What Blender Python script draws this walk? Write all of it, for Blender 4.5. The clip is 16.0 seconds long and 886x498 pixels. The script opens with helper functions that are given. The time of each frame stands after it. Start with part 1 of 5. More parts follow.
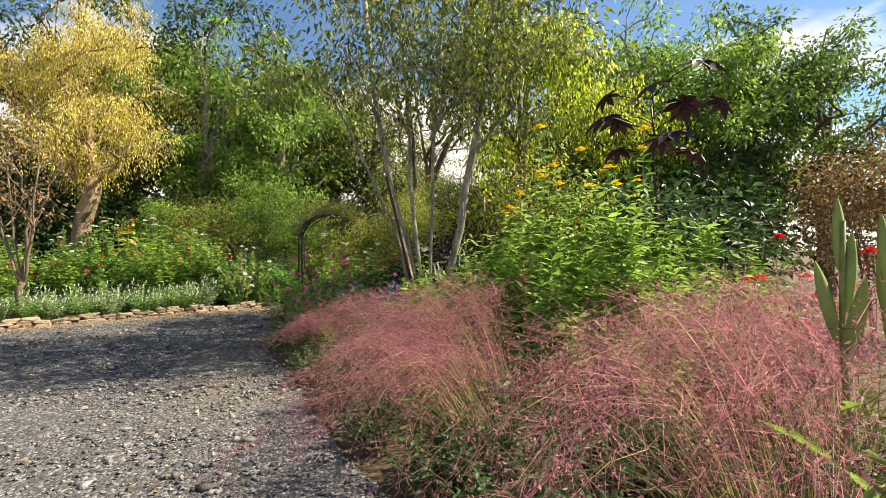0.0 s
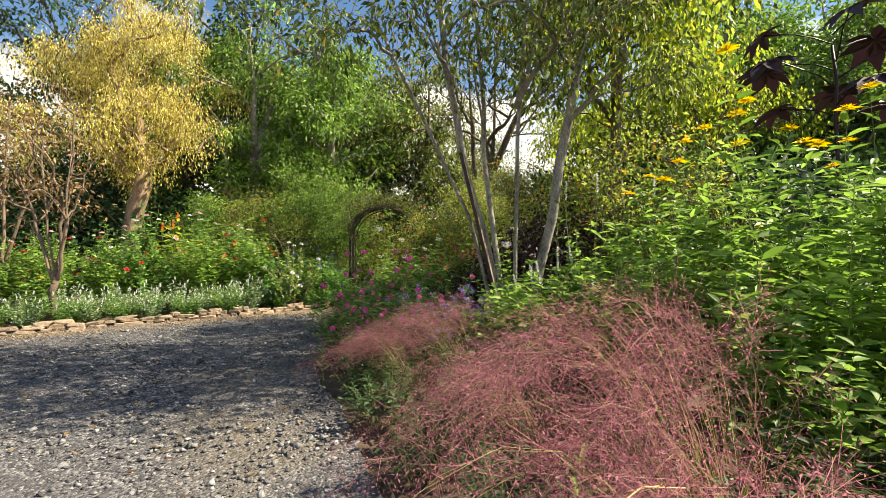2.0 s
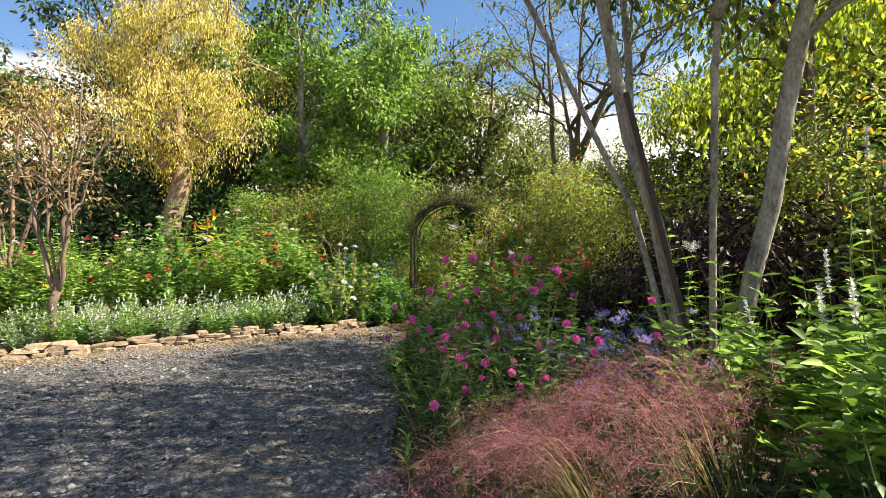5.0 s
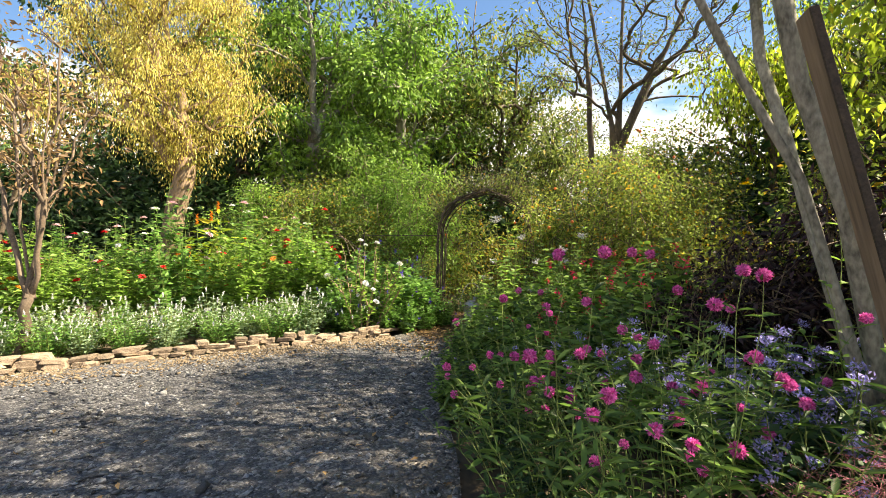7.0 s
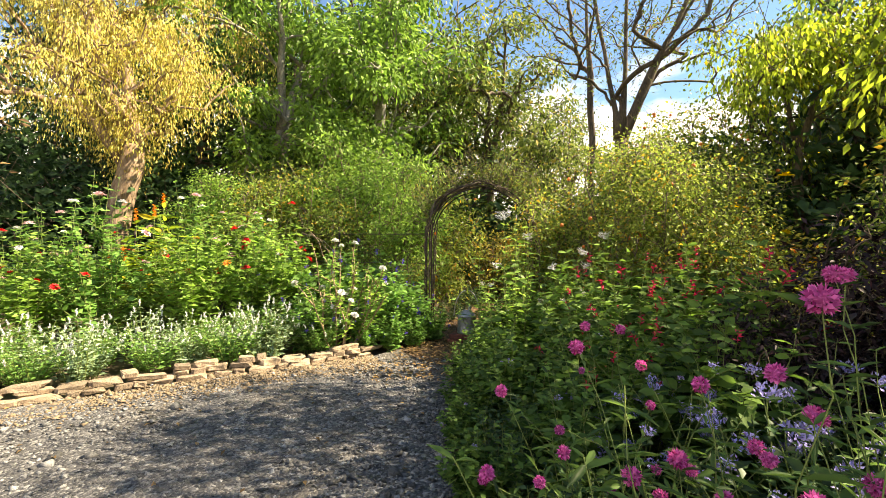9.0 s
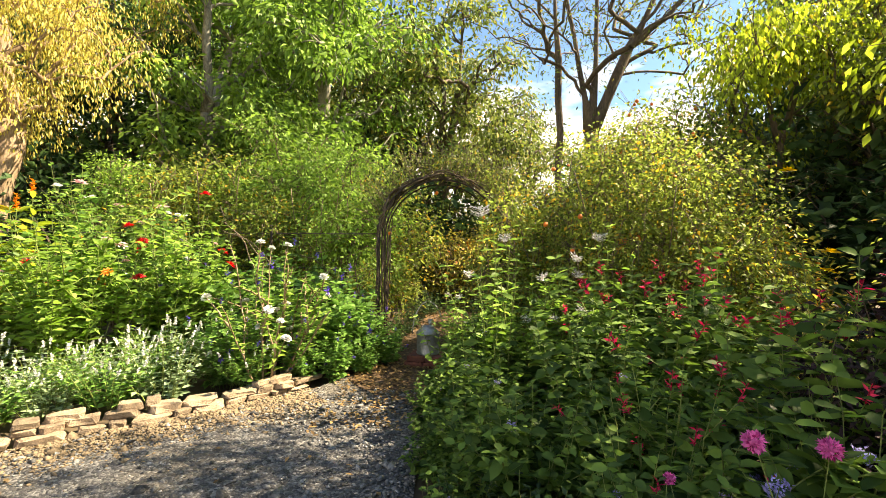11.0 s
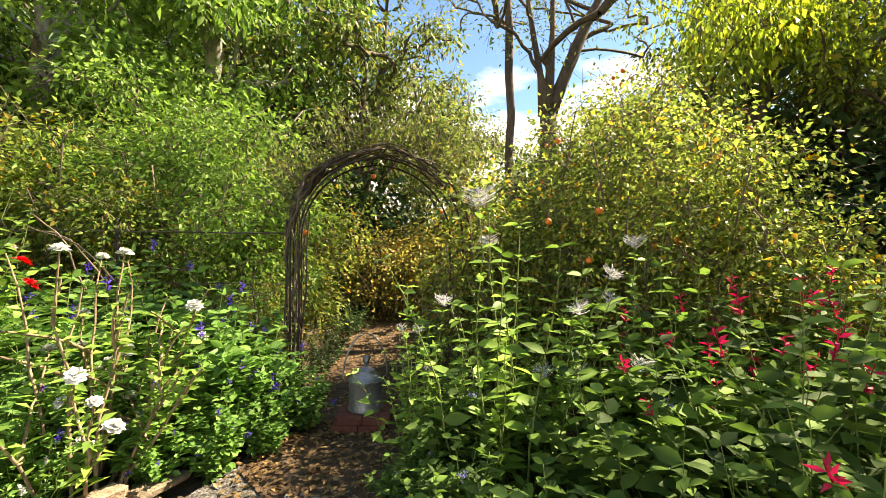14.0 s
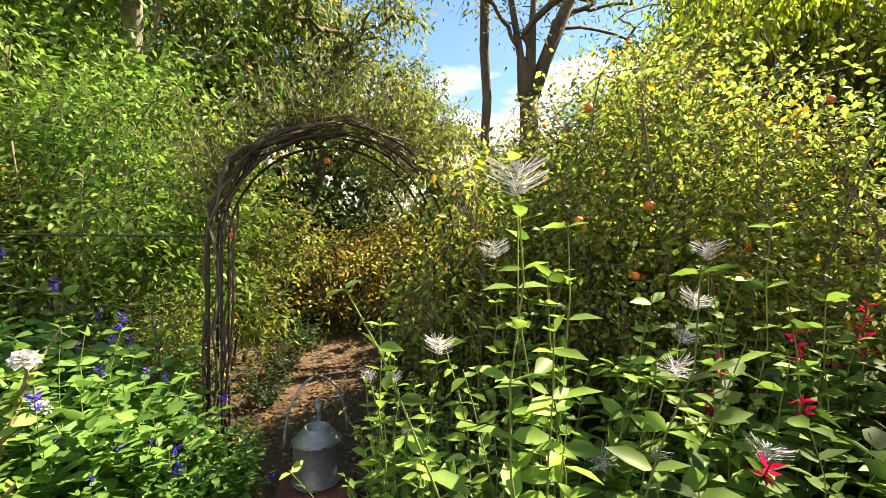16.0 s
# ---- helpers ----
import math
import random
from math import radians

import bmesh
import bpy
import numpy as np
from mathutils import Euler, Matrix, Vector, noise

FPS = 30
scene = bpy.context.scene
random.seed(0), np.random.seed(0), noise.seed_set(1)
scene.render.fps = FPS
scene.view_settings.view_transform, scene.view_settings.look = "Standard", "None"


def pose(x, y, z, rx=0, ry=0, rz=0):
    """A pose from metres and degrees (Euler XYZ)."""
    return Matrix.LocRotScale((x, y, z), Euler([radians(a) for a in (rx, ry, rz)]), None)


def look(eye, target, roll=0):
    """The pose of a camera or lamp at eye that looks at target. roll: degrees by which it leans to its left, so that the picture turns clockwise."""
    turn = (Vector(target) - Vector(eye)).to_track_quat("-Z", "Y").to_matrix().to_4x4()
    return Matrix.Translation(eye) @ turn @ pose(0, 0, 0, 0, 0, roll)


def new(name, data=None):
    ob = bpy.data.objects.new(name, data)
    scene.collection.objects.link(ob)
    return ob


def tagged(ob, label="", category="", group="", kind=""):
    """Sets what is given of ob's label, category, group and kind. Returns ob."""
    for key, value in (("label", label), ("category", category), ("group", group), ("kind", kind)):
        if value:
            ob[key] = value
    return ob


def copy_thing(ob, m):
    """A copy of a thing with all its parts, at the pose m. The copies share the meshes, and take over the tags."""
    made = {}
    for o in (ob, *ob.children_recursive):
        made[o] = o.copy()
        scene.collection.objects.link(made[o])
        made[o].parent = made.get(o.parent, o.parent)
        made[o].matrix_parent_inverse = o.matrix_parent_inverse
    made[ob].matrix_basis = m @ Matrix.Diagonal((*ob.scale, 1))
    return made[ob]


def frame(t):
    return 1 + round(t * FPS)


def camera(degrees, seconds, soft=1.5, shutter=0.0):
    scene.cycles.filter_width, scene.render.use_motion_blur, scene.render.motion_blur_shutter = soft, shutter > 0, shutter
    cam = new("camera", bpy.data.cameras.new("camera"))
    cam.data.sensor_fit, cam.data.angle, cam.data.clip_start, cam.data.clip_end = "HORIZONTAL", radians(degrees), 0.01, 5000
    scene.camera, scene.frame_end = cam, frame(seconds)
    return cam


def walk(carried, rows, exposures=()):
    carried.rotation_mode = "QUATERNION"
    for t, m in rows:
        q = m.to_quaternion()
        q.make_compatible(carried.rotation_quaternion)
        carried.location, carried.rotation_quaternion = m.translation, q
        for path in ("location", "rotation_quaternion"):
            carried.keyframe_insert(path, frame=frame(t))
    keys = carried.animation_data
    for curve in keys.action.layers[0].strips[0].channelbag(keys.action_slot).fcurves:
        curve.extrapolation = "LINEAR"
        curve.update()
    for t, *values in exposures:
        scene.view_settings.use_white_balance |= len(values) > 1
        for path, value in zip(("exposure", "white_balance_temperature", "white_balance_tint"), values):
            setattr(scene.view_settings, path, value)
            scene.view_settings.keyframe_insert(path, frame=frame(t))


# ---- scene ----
cam = camera(89.1, 16.0, soft=0.6)
METRES, EYE, TILT, LEAN, TURN = 9.2, 1.32, 0.0, 0.0, 0.0
ROWS = [
    (0.0, 0.0, 0.0, 0.0, 0.0, 0.0, -0.0),
    (0.5, -0.0173, 0.0395, 0.0009, 1.34, -0.11, 0.02),
    (1.0, -0.0292, 0.0751, -0.0002, 2.82, -0.18, 0.03),
    (1.5, -0.0368, 0.1079, 0.0004, 4.34, -0.24, -0.03),
    (2.0, -0.0533, 0.144, -0.0039, 5.75, -0.23, -0.04),
    (2.5, -0.0715, 0.1788, -0.0026, 7.16, -0.19, -0.08),
    (3.0, -0.087, 0.2154, -0.0031, 8.6, -0.21, -0.09),
    (3.5, -0.1048, 0.2498, -0.0052, 9.43, 0.04, -0.09),
    (4.0, -0.1256, 0.2837, -0.0049, 10.12, 0.17, -0.1),
    (4.5, -0.14, 0.316, -0.0048, 10.69, 0.29, -0.16),
    (7.0, -0.2171, 0.437, -0.0091, 12.11, 0.18, -0.31),
    (7.5, -0.2319, 0.469, -0.0063, 11.9, 0.02, -0.28),
    (8.0, -0.2416, 0.4927, -0.0037, 11.29, -0.08, -0.25),
    (10.5, -0.2855, 0.631, 0.0007, 4.24, -0.41, -0.31),
    (11.0, -0.2898, 0.6566, 0.0026, 2.48, -0.33, -0.39),
    (11.5, -0.2981, 0.6874, 0.0029, 0.92, -0.42, -0.45),
    (12.0, -0.3067, 0.715, 0.0042, -0.89, -0.4, -0.38),
    (12.5, -0.3095, 0.7459, 0.0066, -2.88, -0.46, -0.37),
    (13.0, -0.3134, 0.7697, 0.0075, -4.9, -0.44, -0.38),
    (13.5, -0.3204, 0.799, 0.0082, -6.9, -0.47, -0.42),
    (14.0, -0.3254, 0.8269, 0.0089, -8.76, -0.48, -0.41),
    (14.5, -0.3246, 0.8561, 0.0095, -10.56, -0.6, -0.36),
    (15.0, -0.3241, 0.8791, 0.0103, -11.86, -0.62, -0.34),
    (15.5, -0.3237, 0.9059, 0.0124, -12.88, -0.64, -0.29),
    (16.0, -0.3243, 0.9285, 0.0148, -14.2, -0.73, -0.19),
]
walk(cam, [(t, pose(0, 0, EYE, TILT, LEAN, TURN) @ pose(METRES * x, METRES * y, METRES * z, 90 + pitch, roll, yaw)) for t, x, y, z, yaw, pitch, roll in ROWS],
     exposures=[(0.0, 1.40, 7700, 9), (4.5, 1.6, 7400, 10), (8.0, 1.95, 8200, 9), (11.0, 2.15, 9000, 9), (16.0, 2.1, 8200, 11)])

# ---- light ----
SUN_AZ, SUN_EL = 78.0, 46.0     # degrees clockwise from +y, and above the horizon
world = bpy.data.worlds.new("sky")
scene.world = world
world.use_nodes = True
wn, wl = world.node_tree.nodes, world.node_tree.links
wn.clear()
sky = wn.new("ShaderNodeTexSky")
sky.sky_type, sky.sun_disc = "NISHITA", False
sky.ozone_density, sky.dust_density = 2.0, 0.3
sky.sun_elevation, sky.sun_rotation = radians(SUN_EL), radians(SUN_AZ)
sky_bg, sky_out = wn.new("ShaderNodeBackground"), wn.new("ShaderNodeOutputWorld")
sky_bg.inputs["Strength"].default_value = 0.046
# thin white clouds, spread evenly over the sky
geo_in, cl_noise, cl_ramp, cl_mix = (wn.new("ShaderNode" + k) for k in ("TexCoord", "TexNoise", "ValToRGB", "Mix"))
cl_map = wn.new("ShaderNodeMapping")
cl_map.inputs["Scale"].default_value = (1.0, 1.0, 2.6)
cl_noise.inputs["Scale"].default_value, cl_noise.inputs["Detail"].default_value = 1.9, 8.0
cl_ramp.color_ramp.elements[0].position, cl_ramp.color_ramp.elements[1].position = 0.53, 0.63
cl_mix.data_type = "RGBA"
cl_mix.inputs["B"].default_value = (11.5, 11.5, 11.6, 1)
wl.new(geo_in.outputs["Generated"], cl_map.inputs["Vector"])
wl.new(cl_map.outputs["Vector"], cl_noise.inputs["Vector"])
# cloud banks thicken towards the horizon
cl_sep, cl_low = wn.new("ShaderNodeSeparateXYZ"), wn.new("ShaderNodeMapRange")
cl_low.inputs["From Min"].default_value, cl_low.inputs["From Max"].default_value = 0.1, 0.5
cl_low.inputs["To Min"].default_value, cl_low.inputs["To Max"].default_value = 0.19, -0.05
cl_sum = wn.new("ShaderNodeMath")
wl.new(geo_in.outputs["Generated"], cl_sep.inputs["Vector"])
wl.new(cl_sep.outputs["Z"], cl_low.inputs["Value"])
wl.new(cl_noise.outputs["Fac"], cl_sum.inputs[0])
wl.new(cl_low.outputs["Result"], cl_sum.inputs[1])
wl.new(cl_sum.outputs["Value"], cl_ramp.inputs["Fac"])
wl.new(cl_ramp.outputs["Color"], cl_mix.inputs["Factor"])
# a clear deep-blue autumn sky between the clouds
blue = wn.new("ShaderNodeMix")
blue.data_type, blue.blend_type = "RGBA", "MULTIPLY"
blue.inputs["Factor"].default_value = 1.0
blue.inputs["B"].default_value = (1.0, 1.3, 1.6, 1)
wl.new(sky.outputs["Color"], blue.inputs["A"])
wl.new(blue.outputs["Result"], cl_mix.inputs["A"])
wl.new(cl_mix.outputs["Result"], sky_bg.inputs["Color"])
wl.new(sky_bg.outputs["Background"], sky_out.inputs["Surface"])

sun = new("sun", bpy.data.lights.new("sun", "SUN"))
sun.data.energy, sun.data.angle, sun.data.color = 5.0, radians(0.55), (1.0, 0.93, 0.80)
_a, _e = radians(SUN_AZ), radians(SUN_EL)
sun_way = Vector((math.sin(_a) * math.cos(_e), math.cos(_a) * math.cos(_e), math.sin(_e)))
sun.matrix_world = look(sun_way * 60, (0, 0, 0))

# ---- materials ----
def nodes_of(name):
    m = bpy.data.materials.new(name)
    m.use_nodes = True
    t = m.node_tree
    return m, t.nodes, t.links, t.nodes["Principled BSDF"]


def leaf_mat(name, dark, light, glow=0.4, rough=0.5, odd=None, odd_share=0.0):
    """A leaf or petal: colour varies from leaf to leaf and in patches, and light shines through it."""
    m, n, l, b = nodes_of(name)
    g = n.new("ShaderNodeNewGeometry")
    ramp = n.new("ShaderNodeValToRGB")
    cr = ramp.color_ramp
    cr.elements[0].color, cr.elements[1].color = (*(0.65 * c for c in dark), 1), (*(min(0.9, 1.15 * c) for c in light), 1)
    if odd:
        cr.elements[1].position = 1 - odd_share - 0.03
        e = cr.elements.new(1 - odd_share)
        e.color = (*odd, 1)
    tex = n.new("ShaderNodeTexNoise")
    tex.inputs["Scale"].default_value, tex.inputs["Detail"].default_value = 9.0, 5.0
    pos = n.new("ShaderNodeNewGeometry")
    l.new(pos.outputs["Position"], tex.inputs["Vector"])
    hsv = n.new("ShaderNodeHueSaturation")
    mp = n.new("ShaderNodeMapRange")
    mp.inputs["To Min"].default_value, mp.inputs["To Max"].default_value = 0.55, 1.45
    l.new(tex.outputs["Fac"], mp.inputs["Value"])
    l.new(mp.outputs["Result"], hsv.inputs["Value"])
    l.new(g.outputs["Random Per Island"], ramp.inputs["Fac"])
    l.new(ramp.outputs["Color"], hsv.inputs["Color"])
    l.new(hsv.outputs["Color"], b.inputs["Base Color"])
    b.inputs["Roughness"].default_value = rough
    b.inputs["Specular IOR Level"].default_value = 0.28
    tr, mix = n.new("ShaderNodeBsdfTranslucent"), n.new("ShaderNodeMixShader")
    bright = n.new("ShaderNodeHueSaturation")
    bright.inputs["Saturation"].default_value, bright.inputs["Value"].default_value = 1.05, 1.25
    l.new(hsv.outputs["Color"], bright.inputs["Color"])
    l.new(bright.outputs["Color"], tr.inputs["Color"])
    mix.inputs["Fac"].default_value = glow
    l.new(b.outputs["BSDF"], mix.inputs[1])
    l.new(tr.outputs["BSDF"], mix.inputs[2])
    l.new(mix.outputs["Shader"], n["Material Output"].inputs["Surface"])
    return m


def rough_mat(name, dark, light, scale=6.0, rough=0.9, bump=0.4, metal=0.0, stretch=(1, 1, 1), fine=40.0, vary=0.0, patch=None, true_size=False):
    """A solid surface with stains at one scale and grain at a finer one."""
    m, n, l, b = nodes_of(name)
    tc, mp = n.new("ShaderNodeTexCoord"), n.new("ShaderNodeMapping")
    mp.inputs["Scale"].default_value = stretch
    t1, t2 = n.new("ShaderNodeTexNoise"), n.new("ShaderNodeTexNoise")
    t1.inputs["Scale"].default_value, t1.inputs["Detail"].default_value = scale, 8.0
    t2.inputs["Scale"].default_value, t2.inputs["Detail"].default_value = scale * fine / 6.0, 6.0
    ramp, mixv = n.new("ShaderNodeValToRGB"), n.new("ShaderNodeMath")
    ramp.color_ramp.elements[0].color, ramp.color_ramp.elements[1].color = (*dark, 1), (*light, 1)
    ramp.color_ramp.elements[0].position, ramp.color_ramp.elements[1].position = 0.34, 0.68
    mixv.operation = "MULTIPLY_ADD"
    mixv.inputs[1].default_value = 0.5
    half = n.new("ShaderNodeMath")
    half.operation, half.inputs[1].default_value = "MULTIPLY", 0.5
    place = n.new("ShaderNodeNewGeometry").outputs["Position"] if true_size else tc.outputs["Object"]
    l.new(place, mp.inputs["Vector"])
    for t in (t1, t2):
        l.new(mp.outputs["Vector"], t.inputs["Vector"])
    l.new(t2.outputs["Fac"], half.inputs[0])
    l.new(t1.outputs["Fac"], mixv.inputs[0])
    l.new(half.outputs["Value"], mixv.inputs[2])
    l.new(mixv.outputs["Value"], ramp.inputs["Fac"])
    hsv, info, mr = n.new("ShaderNodeHueSaturation"), n.new("ShaderNodeObjectInfo"), n.new("ShaderNodeMapRange")
    isl, add = n.new("ShaderNodeNewGeometry"), n.new("ShaderNodeMath")
    add.operation = "FRACT"
    sm = n.new("ShaderNodeMath")
    sm.operation = "ADD"
    l.new(info.outputs["Random"], sm.inputs[0])
    l.new(isl.outputs["Random Per Island"], sm.inputs[1])
    l.new(sm.outputs["Value"], add.inputs[0])
    l.new(add.outputs["Value"], mr.inputs["Value"])
    mr.inputs["To Min"].default_value, mr.inputs["To Max"].default_value = 1 - vary, 1 + vary
    l.new(mr.outputs["Result"], hsv.inputs["Value"])
    if patch:   # dusty earth showing through in places
        t3, pr, pm = n.new("ShaderNodeTexNoise"), n.new("ShaderNodeValToRGB"), n.new("ShaderNodeMix")
        t3.inputs["Scale"].default_value, t3.inputs["Detail"].default_value = 0.55, 7.0
        pr.color_ramp.elements[0].position, pr.color_ramp.elements[1].position = 0.58, 0.80
        pm.data_type = "RGBA"
        pm.inputs["B"].default_value = (*patch, 1)
        l.new(tc.outputs["Object"], t3.inputs["Vector"])
        l.new(t3.outputs["Fac"], pr.inputs["Fac"])
        l.new(pr.outputs["Color"], pm.inputs["Factor"])
        l.new(ramp.outputs["Color"], pm.inputs["A"])
        l.new(pm.outputs["Result"], hsv.inputs["Color"])
    else:
        l.new(ramp.outputs["Color"], hsv.inputs["Color"])
    l.new(hsv.outputs["Color"], b.inputs["Base Color"])
    b.inputs["Roughness"].default_value, b.inputs["Metallic"].default_value = rough, metal
    bp = n.new("ShaderNodeBump")
    bp.inputs["Strength"].default_value, bp.inputs["Distance"].default_value = bump, 0.02
    l.new(mixv.outputs["Value"], bp.inputs["Height"])
    l.new(bp.outputs["Normal"], b.inputs["Normal"])
    return m


def gravel_mat():
    """Crushed slate-grey stone: packed shards of differing tone, dusty earth here and there."""
    m, n, l, b = nodes_of("crushed_gravel")
    g, warp, add = n.new("ShaderNodeNewGeometry"), n.new("ShaderNodeTexNoise"), n.new("ShaderNodeVectorMath")
    warp.inputs["Scale"].default_value = 60.0
    sc = n.new("ShaderNodeVectorMath")
    sc.operation, sc.inputs["Scale"].default_value = "SCALE", 0.012
    l.new(g.outputs["Position"], warp.inputs["Vector"])
    l.new(warp.outputs["Color"], sc.inputs[0])
    l.new(g.outputs["Position"], add.inputs[0])
    l.new(sc.outputs["Vector"], add.inputs[1])
    tones, relief = [], []
    for scale in (42.0, 95.0):
        cell, ramp, bw = n.new("ShaderNodeTexVoronoi"), n.new("ShaderNodeValToRGB"), n.new("ShaderNodeSeparateColor")
        cell.inputs["Scale"].default_value = scale
        l.new(add.outputs["Vector"], cell.inputs["Vector"])
        l.new(cell.outputs["Color"], bw.inputs["Color"])
        l.new(bw.outputs["Red"], ramp.inputs["Fac"])
        cr = ramp.color_ramp
        cr.elements[0].color, cr.elements[1].color = (0.022, 0.022, 0.026, 1), (0.32, 0.312, 0.305, 1)
        e = cr.elements.new(0.72)
        e.color = (0.085, 0.083, 0.088, 1)
        tones.append(ramp.outputs["Color"])
        relief.append((cell.outputs["Distance"], bw.outputs["Green"]))
    mixc = n.new("ShaderNodeMix")
    mixc.data_type, mixc.inputs["Factor"].default_value = "RGBA", 0.42
    l.new(tones[0], mixc.inputs["A"])
    l.new(tones[1], mixc.inputs["B"])
    t3, pr, pm = n.new("ShaderNodeTexNoise"), n.new("ShaderNodeValToRGB"), n.new("ShaderNodeMix")
    t3.inputs["Scale"].default_value, t3.inputs["Detail"].default_value = 0.6, 8.0
    pr.color_ramp.elements[0].position, pr.color_ramp.elements[1].position = 0.5, 0.8
    pm.data_type = "RGBA"
    pm.inputs["B"].default_value = (0.15, 0.12, 0.08, 1)
    l.new(g.outputs["Position"], t3.inputs["Vector"])
    l.new(t3.outputs["Fac"], pr.inputs["Fac"])
    l.new(pr.outputs["Color"], pm.inputs["Factor"])
    l.new(mixc.outputs["Result"], pm.inputs["A"])
    l.new(pm.outputs["Result"], b.inputs["Base Color"])
    b.inputs["Roughness"].default_value = 0.85
    hgt = n.new("ShaderNodeMath")
    hgt.operation = "MULTIPLY_ADD"
    hgt.inputs[1].default_value = -1.2
    l.new(relief[0][0], hgt.inputs[0])
    l.new(relief[0][1], hgt.inputs[2])
    bp = n.new("ShaderNodeBump")
    bp.inputs["Strength"].default_value, bp.inputs["Distance"].default_value = 0.9, 0.014
    l.new(hgt.outputs["Value"], bp.inputs["Height"])
    l.new(bp.outputs["Normal"], b.inputs["Normal"])
    return m


